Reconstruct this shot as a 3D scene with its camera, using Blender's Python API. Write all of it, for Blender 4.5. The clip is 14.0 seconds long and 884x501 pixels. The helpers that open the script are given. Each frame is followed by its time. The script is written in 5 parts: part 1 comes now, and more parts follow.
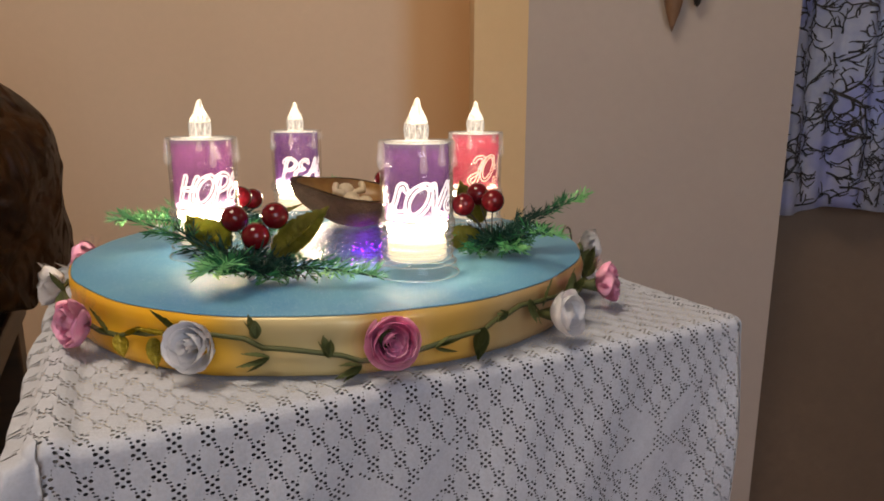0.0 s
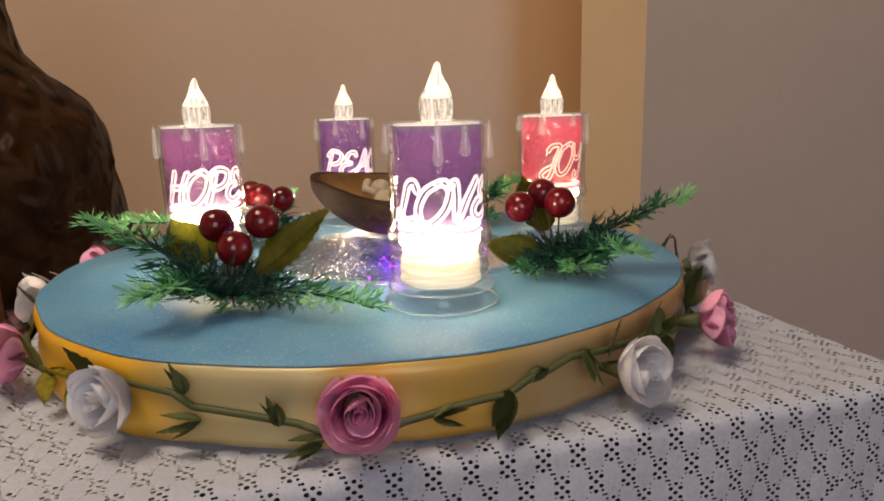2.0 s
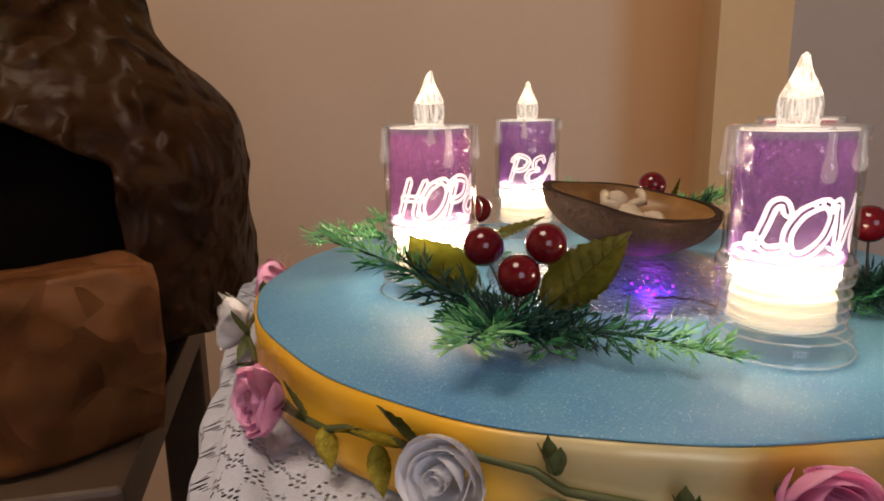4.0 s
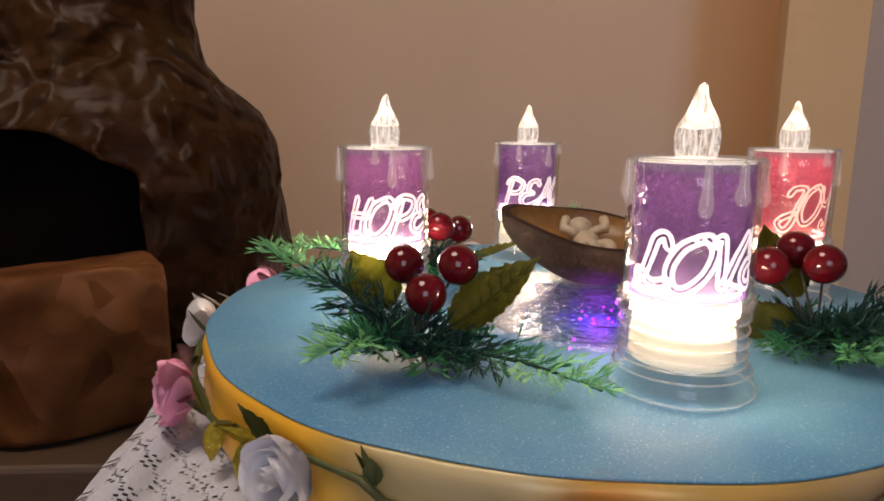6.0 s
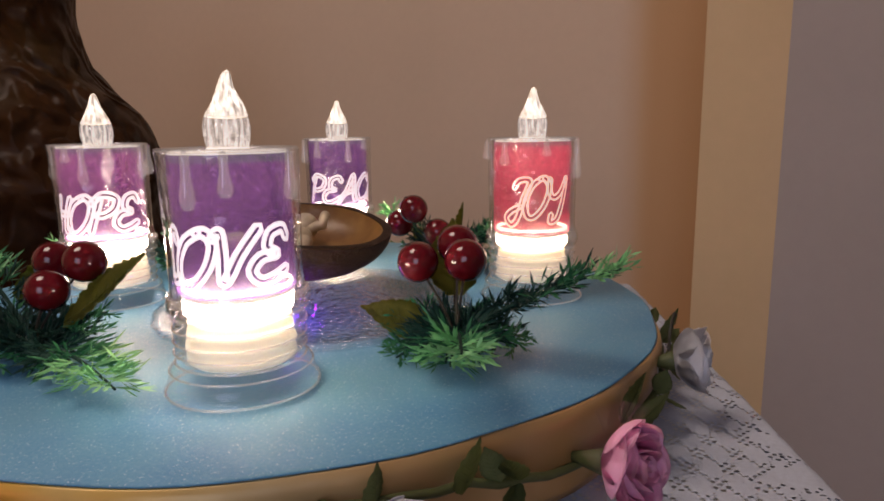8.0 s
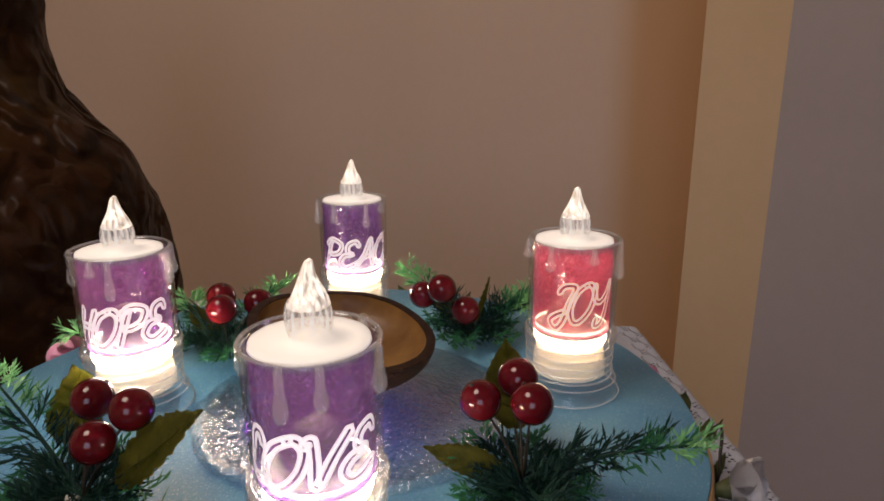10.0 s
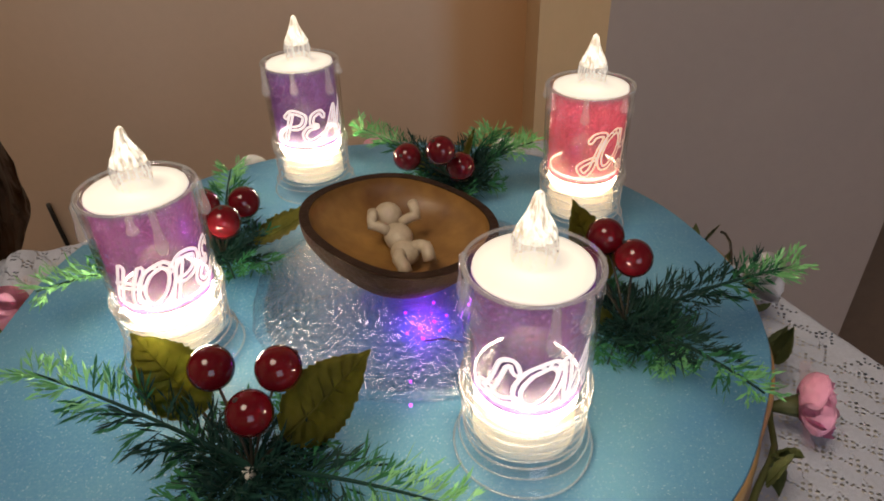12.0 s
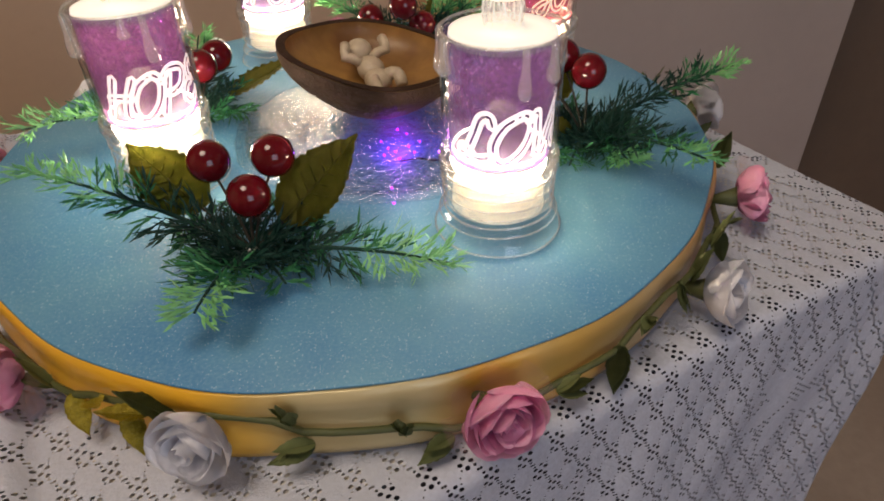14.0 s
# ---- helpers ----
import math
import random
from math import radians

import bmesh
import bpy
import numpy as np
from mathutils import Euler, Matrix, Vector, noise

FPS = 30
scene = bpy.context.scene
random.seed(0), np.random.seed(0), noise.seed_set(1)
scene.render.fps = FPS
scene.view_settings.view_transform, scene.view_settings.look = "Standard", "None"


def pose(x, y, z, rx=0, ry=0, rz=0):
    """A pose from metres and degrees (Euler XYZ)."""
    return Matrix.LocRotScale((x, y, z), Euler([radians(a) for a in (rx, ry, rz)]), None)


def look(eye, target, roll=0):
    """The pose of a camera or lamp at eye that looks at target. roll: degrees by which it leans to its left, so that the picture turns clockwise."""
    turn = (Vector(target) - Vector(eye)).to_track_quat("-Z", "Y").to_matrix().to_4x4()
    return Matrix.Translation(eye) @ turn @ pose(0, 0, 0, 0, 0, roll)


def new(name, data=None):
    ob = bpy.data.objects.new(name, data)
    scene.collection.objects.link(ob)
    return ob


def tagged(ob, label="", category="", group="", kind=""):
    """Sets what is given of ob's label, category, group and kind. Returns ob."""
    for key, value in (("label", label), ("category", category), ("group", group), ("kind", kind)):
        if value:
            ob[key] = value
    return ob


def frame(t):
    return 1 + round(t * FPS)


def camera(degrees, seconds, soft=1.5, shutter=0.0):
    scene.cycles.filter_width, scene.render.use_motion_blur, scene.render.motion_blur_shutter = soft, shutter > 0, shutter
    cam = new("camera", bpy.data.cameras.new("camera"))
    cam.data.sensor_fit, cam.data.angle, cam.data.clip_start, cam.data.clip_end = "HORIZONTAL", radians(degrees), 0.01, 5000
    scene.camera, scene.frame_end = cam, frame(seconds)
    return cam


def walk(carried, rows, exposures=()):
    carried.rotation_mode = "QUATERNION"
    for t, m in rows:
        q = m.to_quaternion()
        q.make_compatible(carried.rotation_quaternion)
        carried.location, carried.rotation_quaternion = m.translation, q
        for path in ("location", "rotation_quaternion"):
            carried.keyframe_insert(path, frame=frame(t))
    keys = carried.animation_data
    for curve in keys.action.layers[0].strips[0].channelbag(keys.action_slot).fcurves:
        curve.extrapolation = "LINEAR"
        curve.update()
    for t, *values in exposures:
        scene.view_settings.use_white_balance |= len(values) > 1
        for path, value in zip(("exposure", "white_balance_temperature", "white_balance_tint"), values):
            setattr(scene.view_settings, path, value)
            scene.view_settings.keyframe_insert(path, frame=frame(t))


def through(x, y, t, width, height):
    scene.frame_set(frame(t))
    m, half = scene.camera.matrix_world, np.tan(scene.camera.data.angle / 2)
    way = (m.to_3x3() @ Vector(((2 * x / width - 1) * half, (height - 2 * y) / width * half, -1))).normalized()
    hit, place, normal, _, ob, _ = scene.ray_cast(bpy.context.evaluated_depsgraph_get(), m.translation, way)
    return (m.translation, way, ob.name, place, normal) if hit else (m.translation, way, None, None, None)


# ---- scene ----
cam = camera(67.8, 14.0, soft=1.8)
METRES, EYE, TILT, LEAN, TURN = 1.0, 0.92, -12.0, 0.0, 0.0
ROWS = [
    (0.0, 0.0, 0.0, 0.0, -0.0, -0.0, -0.0),
    (0.5, 0.0008, 0.0173, -0.0041, 0.02, -0.63, -0.32),
    (1.0, 0.0102, 0.0543, 0.0006, 3.57, -1.06, -0.01),
    (1.5, 0.0393, 0.0807, 0.0124, 7.16, -0.15, -0.16),
    (2.0, 0.0496, 0.1203, 0.0125, 11.65, -0.48, -0.91),
    (2.5, 0.0472, 0.1447, 0.0141, 12.12, -0.27, -1.0),
    (3.0, 0.0135, 0.1085, 0.019, 11.6, 0.7, -1.78),
    (3.5, -0.0732, 0.124, 0.0169, 10.17, -0.34, -3.96),
    (6.0, -0.0074, 0.1651, 0.026, 22.39, 0.51, -5.23),
    (6.5, 0.0535, 0.1755, 0.0264, 23.6, 1.2, -5.1),
    (7.0, 0.1133, 0.2, 0.0259, 27.85, -0.35, -5.44),
    (7.5, 0.1499, 0.2386, 0.0318, 29.7, -0.46, -6.15),
    (8.0, 0.1647, 0.2572, 0.0415, 28.82, -0.02, -5.01),
    (8.5, 0.1739, 0.2658, 0.0406, 29.19, -0.13, -5.15),
    (9.0, 0.1681, 0.2587, 0.0596, 28.66, -0.15, -5.36),
    (11.5, -0.0012, 0.2275, 0.1671, 7.3, -20.53, 0.83),
    (12.0, -0.0386, 0.2202, 0.1553, 1.96, -21.46, 0.96),
    (12.5, -0.0606, 0.2108, 0.1389, -1.19, -21.01, 0.51),
    (13.0, -0.0573, 0.196, 0.1332, -3.56, -23.36, 1.33),
    (13.5, -0.0569, 0.1728, 0.1106, -3.51, -24.72, 1.38),
    (14.0, -0.0513, 0.1679, 0.0983, -2.95, -24.72, 2.14),
]
path = [(t, pose(0, 0, EYE, TILT, LEAN, TURN) @ pose(METRES * x, METRES * y, METRES * z, 90 + pitch, roll, yaw)) for t, x, y, z, yaw, pitch, roll in ROWS]
path += [
    (3.7, look((-0.090, 0.141, 0.910), (-0.475, 2.055, 0.477), 0.8)),
    (5.8, look((-0.024, 0.167, 0.907), (-0.792, 1.983, 0.570), 0.4)),
    (9.2, look((0.159, 0.262, 0.937), (-0.788, 1.987, 0.580), -0.7)),
    (11.3, look((0.015, 0.261, 1.035), (-0.325, 1.946, 0.014), -1.4)),
]
walk(cam, sorted(path, key=lambda row: row[0]), [(0.0, -0.15, 6600, 12), (3.0, -0.34, 6750, 18), (6.0, -0.42, 6350, 21), (7.5, -0.56, 6150, 23), (9.2, -0.80, 6150, 25), (11.3, -0.85, 6250, 14), (12.5, -0.45, 6350, 14), (14.0, -0.50, 6350, 16)])

# ---- world and light ----
world = bpy.data.worlds.new("world")
scene.world = world
world.use_nodes = True
wn = world.node_tree.nodes
sky = wn.new("ShaderNodeTexSky")
sky.sky_type, sky.sun_disc = "NISHITA", False
sky.sun_elevation, sky.sun_rotation = radians(35), radians(160)
wn["Background"].inputs["Strength"].default_value = 0.15
world.node_tree.links.new(sky.outputs[0], wn["Background"].inputs["Color"])


def lamp(name, kind, place, power, colour, size=0.1, target=None, size_y=None):
    data = bpy.data.lights.new(name, kind)
    data.energy, data.color = power, colour
    if kind == "AREA":
        data.size = size
        if size_y:
            data.shape, data.size_y = "RECTANGLE", size_y
        else:
            data.shape = "DISK"
    else:
        data.shadow_soft_size = size
    ob = new(name, data)
    ob.matrix_world = look(place, target) if target else Matrix.Translation(place)
    return ob


# daylight in the window behind the camera, and the lamp under the ceiling
lamp("ceiling_lamp_light", "AREA", (-0.50, -0.10, 2.40), 23.5, (1.0, 0.83, 0.62), 0.80, (-0.50, -0.10, 0.0))
lamp("window_daylight", "AREA", (0.75, -1.56, 1.5), 8.5, (0.60, 0.77, 1.0), 1.1, (0.1, 0.4, 0.85), 1.1)

# ---- materials ----


def material(name, colour=(0.5, 0.5, 0.5), rough=0.6, metal=0.0, spec=0.5):
    m = bpy.data.materials.new(name)
    m.use_nodes = True
    b = m.node_tree.nodes["Principled BSDF"]
    b.inputs["Base Color"].default_value = (*colour, 1)
    b.inputs["Roughness"].default_value = rough
    b.inputs["Metallic"].default_value = metal
    b.inputs["Specular IOR Level"].default_value = spec
    return m


def nodes_of(m):
    return m.node_tree.nodes, m.node_tree.links, m.node_tree.nodes["Principled BSDF"]


def coords(m, kind="Object"):
    n = m.node_tree.nodes.new("ShaderNodeTexCoord")
    return n.outputs[kind]


def noise_tex(m, scale, detail=3.0, rough=0.5, vector=None, stretch=None):
    n, l, _ = nodes_of(m)
    t = n.new("ShaderNodeTexNoise")
    t.inputs["Scale"].default_value, t.inputs["Detail"].default_value = scale, detail
    t.inputs["Roughness"].default_value = rough
    v = vector or coords(m)
    if stretch:
        mp = n.new("ShaderNodeMapping")
        mp.inputs["Scale"].default_value = stretch
        l.new(v, mp.inputs["Vector"])
        v = mp.outputs[0]
    l.new(v, t.inputs["Vector"])
    return t.outputs["Fac"]


def ramp(m, fac, stops):
    n, l, _ = nodes_of(m)
    r = n.new("ShaderNodeValToRGB")
    e = r.color_ramp.elements
    while len(e) < len(stops):
        e.new(0.5)
    for k, (p, c) in zip(e, stops):
        k.position, k.color = p, (*c, 1)
    l.new(fac, r.inputs[0])
    return r.outputs[0]


def mix(m, fac, a, b, mode="MIX"):
    n, l, _ = nodes_of(m)
    x = n.new("ShaderNodeMix")
    x.data_type, x.blend_type = "RGBA", mode
    for sock, v in ((x.inputs[0], fac), (x.inputs[6], a), (x.inputs[7], b)):
        if isinstance(v, (int, float)):
            sock.default_value = v
        elif isinstance(v, tuple):
            sock.default_value = (*v, 1)
        else:
            l.new(v, sock)
    return x.outputs[2]


def bump(m, fac, strength=0.3, distance=0.002):
    n, l, b = nodes_of(m)
    x = n.new("ShaderNodeBump")
    x.inputs["Strength"].default_value, x.inputs["Distance"].default_value = strength, distance
    l.new(fac, x.inputs["Height"])
    for node in n:
        if "Normal" in node.inputs and node.type in {"BSDF_PRINCIPLED", "BSDF_GLOSSY", "BSDF_DIFFUSE"}:
            l.new(x.outputs[0], node.inputs["Normal"])
    return x.outputs[0]


def coloured(m, sock, target="Base Color"):
    m.node_tree.links.new(sock, nodes_of(m)[2].inputs[target])


def two_scale(name, a, b, coarse, fine, rough=0.7, bump_scale=None, bump_strength=0.2, bump_depth=0.001, metal=0.0, spec=0.5, stretch=None, grain=0.55):
    """A surface that wanders between two colours at a coarse and a fine scale."""
    m = material(name, a, rough, metal, spec)
    big = ramp(m, noise_tex(m, coarse, 3, 0.6, stretch=stretch), [(0.35, (0, 0, 0)), (0.68, (1, 1, 1))])
    small = noise_tex(m, fine, 4, 0.65, stretch=stretch)
    c = mix(m, big, a, b)
    mid = tuple((p + q) * 0.5 for p, q in zip(a, b))
    c = mix(m, ramp(m, small, [(0.3, (0, 0, 0)), (0.75, (grain, grain, grain))]), c, tuple(v * 0.75 for v in mid))
    coloured(m, c)
    bump(m, noise_tex(m, bump_scale or fine, 4, 0.6, stretch=stretch), bump_strength, bump_depth)
    return m


def sheet_light(name, colour, through=0.5, rough=0.5):
    """Thin stuff that lets light through: diffuse, translucent and a little gloss."""
    m = material(name, colour, rough)
    n, l, b = nodes_of(m)
    t = n.new("ShaderNodeBsdfTranslucent")
    t.inputs["Color"].default_value = (*colour, 1)
    x = n.new("ShaderNodeMixShader")
    x.inputs[0].default_value = through
    l.new(b.outputs[0], x.inputs[1])
    l.new(t.outputs[0], x.inputs[2])
    l.new(x.outputs[0], n["Material Output"].inputs["Surface"])
    return m, t


def clear(name, tint=(0.97, 0.98, 0.98), gloss_rough=0.04, bump_scale=None, strength=0.3, extra=0.0, haze=0.0, lit=0.0, streak=None, edge=0.75):
    """Clear plastic: what lies behind shows, with the gloss of its surface on top."""
    m = bpy.data.materials.new(name)
    m.use_nodes = True
    n, l = m.node_tree.nodes, m.node_tree.links
    n.remove(n["Principled BSDF"])
    t, g = n.new("ShaderNodeBsdfTransparent"), n.new("ShaderNodeBsdfGlossy")
    t.inputs["Color"].default_value = (*tint, 1)
    g.inputs["Roughness"].default_value = gloss_rough
    f = n.new("ShaderNodeLayerWeight")
    power = n.new("ShaderNodeMath")
    power.operation = "POWER"
    power.inputs[1].default_value = 3.0
    l.new(f.outputs["Facing"], power.inputs[0])
    add = n.new("ShaderNodeMath")
    add.operation, add.use_clamp = "MULTIPLY_ADD", True
    add.inputs[1].default_value, add.inputs[2].default_value = edge, 0.035 + extra
    l.new(power.outputs[0], add.inputs[0])
    x, y = n.new("ShaderNodeMixShader"), n.new("ShaderNodeMixShader")
    # the milky share: scatters light, or emits to stand in for the bulb's
    h = n.new("ShaderNodeEmission" if lit else "ShaderNodeBsdfTranslucent")
    h.inputs["Color"].default_value = (1, 0.88, 0.72, 1) if lit else (1, 1, 1, 1)
    if lit:
        h.inputs["Strength"].default_value = lit
    y.inputs[0].default_value = haze
    l.new(t.outputs[0], y.inputs[1])
    l.new(h.outputs[0], y.inputs[2])
    l.new(add.outputs[0], x.inputs[0])
    l.new(y.outputs[0], x.inputs[1])
    l.new(g.outputs[0], x.inputs[2])
    l.new(x.outputs[0], n["Material Output"].inputs["Surface"])
    if streak:
        # bright strands along z: streaks of light put into the milky share
        tc, mp, tx, mr = n.new("ShaderNodeTexCoord"), n.new("ShaderNodeMapping"), n.new("ShaderNodeTexNoise"), n.new("ShaderNodeMapRange")
        mp.inputs["Scale"].default_value = (1, 1, 0.10)
        tx.inputs["Scale"].default_value = streak
        for k, x0 in (("From Min", 0.40), ("From Max", 0.60), ("To Min", haze * 0.15), ("To Max", min(1.0, haze * 2.2))):
            mr.inputs[k].default_value = x0
        l.new(tc.outputs["Object"], mp.inputs["Vector"])
        l.new(mp.outputs[0], tx.inputs["Vector"])
        l.new(tx.outputs["Fac"], mr.inputs["Value"])
        l.new(mr.outputs["Result"], y.inputs[0])
    if bump_scale:
        tc, tx, bp = n.new("ShaderNodeTexCoord"), n.new("ShaderNodeTexNoise"), n.new("ShaderNodeBump")
        tx.inputs["Scale"].default_value = bump_scale
        bp.inputs["Strength"].default_value, bp.inputs["Distance"].default_value = strength, 0.003
        l.new(tc.outputs["Object"], tx.inputs["Vector"])
        l.new(tx.outputs["Fac"], bp.inputs["Height"])
        l.new(bp.outputs[0], g.inputs["Normal"])
        l.new(bp.outputs[0], f.inputs["Normal"])
    return m


def glowing(name, colour, strength):
    m = material(name, colour, 0.4)
    b = nodes_of(m)[2]
    b.inputs["Emission Color"].default_value = (*colour, 1)
    b.inputs["Emission Strength"].default_value = strength
    return m


# painted plaster: beige, rolled on, with faint blotches
WALL = two_scale("beige_plaster", (0.62, 0.48, 0.36), (0.67, 0.52, 0.40), 1.6, 60, 0.75, 180, 0.06, 0.001, grain=0.15)
# warm shading beside the column, put into the wall's colour towards it
WALL_NORTH = two_scale("beige_plaster_orange_shade", (0.62, 0.48, 0.36), (0.67, 0.52, 0.40), 1.6, 60, 0.75, 180, 0.06, 0.001, grain=0.15)
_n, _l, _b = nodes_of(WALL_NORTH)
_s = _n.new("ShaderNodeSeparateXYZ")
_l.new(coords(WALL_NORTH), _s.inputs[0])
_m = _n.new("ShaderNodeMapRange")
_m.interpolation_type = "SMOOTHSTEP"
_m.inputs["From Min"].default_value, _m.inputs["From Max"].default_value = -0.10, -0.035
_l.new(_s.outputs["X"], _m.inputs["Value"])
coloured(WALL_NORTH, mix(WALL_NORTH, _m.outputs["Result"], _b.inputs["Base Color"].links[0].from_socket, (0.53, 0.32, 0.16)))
COLUMN = two_scale("column_plaster", (0.40, 0.342, 0.315), (0.44, 0.378, 0.345), 1.8, 60, 0.75, 180, 0.06, 0.001, grain=0.15)
OCHRE = two_scale("ochre_plaster", (0.62, 0.44, 0.24), (0.66, 0.48, 0.28), 2.0, 60, 0.75, 180, 0.06, 0.001, grain=0.15)
# shade on the window wall, put into its colour as dark brown
SHADED_WALL = two_scale("shaded_wall_brown", (0.145, 0.102, 0.073), (0.19, 0.133, 0.095), 2.0, 50, 0.6, 120, 0.15, 0.001)
CEILING = two_scale("ceiling_white", (0.78, 0.76, 0.72), (0.72, 0.70, 0.66), 1.2, 40, 0.85)
FLOOR = two_scale("floor_tile_glaze", (0.42, 0.34, 0.27), (0.50, 0.42, 0.34), 2.5, 40, 0.25)
DARK_WOOD = two_scale("dark_wood", (0.055, 0.035, 0.022), (0.10, 0.06, 0.035), 6, 60, 0.45, 90, 0.3, 0.001, stretch=(1, 1, 8))
PENDANT_WOOD = two_scale("carved_brown_wood", (0.16, 0.085, 0.045), (0.22, 0.12, 0.065), 20, 120, 0.5, 160, 0.3, 0.001)
TABLE_WOOD = two_scale("table_board", (0.70, 0.67, 0.61), (0.76, 0.73, 0.67), 6, 80, 0.6)
PALE_BACKING = two_scale("pale_backing_cloth", (0.52, 0.51, 0.50), (0.60, 0.59, 0.57), 8, 300, 0.9)
DARK_BACKING = two_scale("dark_backing_cloth", (0.045, 0.045, 0.058), (0.065, 0.065, 0.08), 6, 300, 0.9)
# white lace; part of the daylight's blue is put into its colour
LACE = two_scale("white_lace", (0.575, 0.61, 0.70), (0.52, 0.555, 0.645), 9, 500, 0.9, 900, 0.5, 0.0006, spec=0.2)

# grotto paper, sprayed in browns and greens
PAPER = material("sprayed_kraft_paper", (0.13, 0.07, 0.03), 0.44, 0.0, 0.12)
_big = ramp(PAPER, noise_tex(PAPER, 9, 4, 0.6), [(0.36, (0.011, 0.0032, 0.0011)), (0.52, (0.031, 0.0105, 0.0022)), (0.68, (0.030, 0.0160, 0.0036))])
_fine = ramp(PAPER, noise_tex(PAPER, 55, 5, 0.7), [(0.35, (0, 0, 0)), (0.8, (0.5, 0.5, 0.5))])
coloured(PAPER, mix(PAPER, _fine, _big, (0.062, 0.027, 0.007)))
def crease(m, scale, slope):
    """Folds of crumpled paper: flat facets, each tilted its own way, at two sizes."""
    n, l, b = nodes_of(m)
    src, total = coords(m), None
    tx, warp = n.new("ShaderNodeTexNoise"), n.new("ShaderNodeVectorMath")
    tx.inputs["Scale"].default_value = scale * 0.6
    warp.operation = "MULTIPLY_ADD"
    warp.inputs[1].default_value = (0.09, 0.09, 0.09)
    l.new(src, tx.inputs["Vector"])
    l.new(tx.outputs["Color"], warp.inputs[0])
    l.new(src, warp.inputs[2])
    for size, k in ((scale, slope), (scale * 2.7, slope * 0.7)):
        v, away, tilt, dot = n.new("ShaderNodeTexVoronoi"), n.new("ShaderNodeVectorMath"), n.new("ShaderNodeVectorMath"), n.new("ShaderNodeVectorMath")
        v.inputs["Scale"].default_value = size
        away.operation, tilt.operation, dot.operation = "SUBTRACT", "MULTIPLY_ADD", "DOT_PRODUCT"
        tilt.inputs[1].default_value, tilt.inputs[2].default_value = (2 * k, 2 * k, 2 * k), (-k, -k, -k)
        l.new(warp.outputs[0], v.inputs["Vector"])
        l.new(warp.outputs[0], away.inputs[0])
        l.new(v.outputs["Position"], away.inputs[1])
        l.new(v.outputs["Color"], tilt.inputs[0])
        l.new(away.outputs[0], dot.inputs[0])
        l.new(tilt.outputs[0], dot.inputs[1])
        if total is None:
            total = dot.outputs["Value"]
        else:
            add = n.new("ShaderNodeMath")
            l.new(total, add.inputs[0])
            l.new(dot.outputs["Value"], add.inputs[1])
            total = add.outputs[0]
    soft = n.new("ShaderNodeTexNoise")
    soft.noise_type = "RIDGED_MULTIFRACTAL"
    soft.inputs["Scale"].default_value, soft.inputs["Detail"].default_value = scale * 1.3, 2.0
    fold = n.new("ShaderNodeMath")
    fold.operation = "MULTIPLY_ADD"
    fold.inputs[1].default_value = slope * 0.10
    l.new(warp.outputs[0], soft.inputs["Vector"])
    l.new(soft.outputs["Fac"], fold.inputs[0])
    l.new(total, fold.inputs[2])
    bump(m, fold.outputs[0], 1.0, 1.0)


crease(PAPER, 24, 0.22)
PAPER_RED = material("sprayed_rust_paper", (0.2, 0.08, 0.035), 0.45, 0.0, 0.2)
_big = ramp(PAPER_RED, noise_tex(PAPER_RED, 11, 3, 0.6), [(0.35, (0.17, 0.052, 0.018)), (0.65, (0.33, 0.13, 0.040))])
coloured(PAPER_RED, mix(PAPER_RED, ramp(PAPER_RED, noise_tex(PAPER_RED, 50, 5, 0.7), [(0.4, (0, 0, 0)), (0.8, (0.4, 0.4, 0.4))]), _big, (0.2, 0.11, 0.055)))
crease(PAPER_RED, 14, 0.30)
CAVE_SHADE = two_scale("cave_shade_black", (0.003, 0.0022, 0.002), (0.005, 0.0035, 0.003), 10, 60, 0.9, spec=0.02)
GREY_CLOTH = two_scale("grey_cloth", (0.20, 0.19, 0.18), (0.27, 0.26, 0.25), 8, 300, 0.9, 600, 0.3, 0.0005)
BLACK_PLASTIC = two_scale("black_cable_plastic", (0.012, 0.012, 0.013), (0.02, 0.02, 0.02), 20, 200, 0.4)

# glittered paper of the disc's top
GLITTER = material("blue_glitter_paper", (0.22, 0.5, 0.6), 0.55, 0.0, 0.45)
_g = ramp(GLITTER, noise_tex(GLITTER, 12, 3, 0.6), [(0.35, (0.062, 0.24, 0.46)), (0.66, (0.130, 0.345, 0.50))])
_v = GLITTER.node_tree.nodes.new("ShaderNodeTexVoronoi")
_v.inputs["Scale"].default_value = 2300
GLITTER.node_tree.links.new(coords(GLITTER), _v.inputs["Vector"])
_grain = ramp(GLITTER, noise_tex(GLITTER, 700, 2, 0.6), [(0.42, (0, 0, 0)), (0.72, (0.4, 0.4, 0.4))])
_g = mix(GLITTER, _grain, _g, (0.21, 0.41, 0.54))
_spark = ramp(GLITTER, _v.outputs["Color"], [(0.84, (0, 0, 0)), (0.97, (0.6, 0.6, 0.6))])
coloured(GLITTER, mix(GLITTER, _spark, _g, (0.78, 0.88, 0.9)))
_r = ramp(GLITTER, _spark, [(0.0, (0.50, 0.50, 0.50)), (1.0, (0.12, 0.14, 0.14))])
coloured(GLITTER, _r, "Roughness")
bump(GLITTER, _v.outputs["Distance"], 0.22, 0.0005)

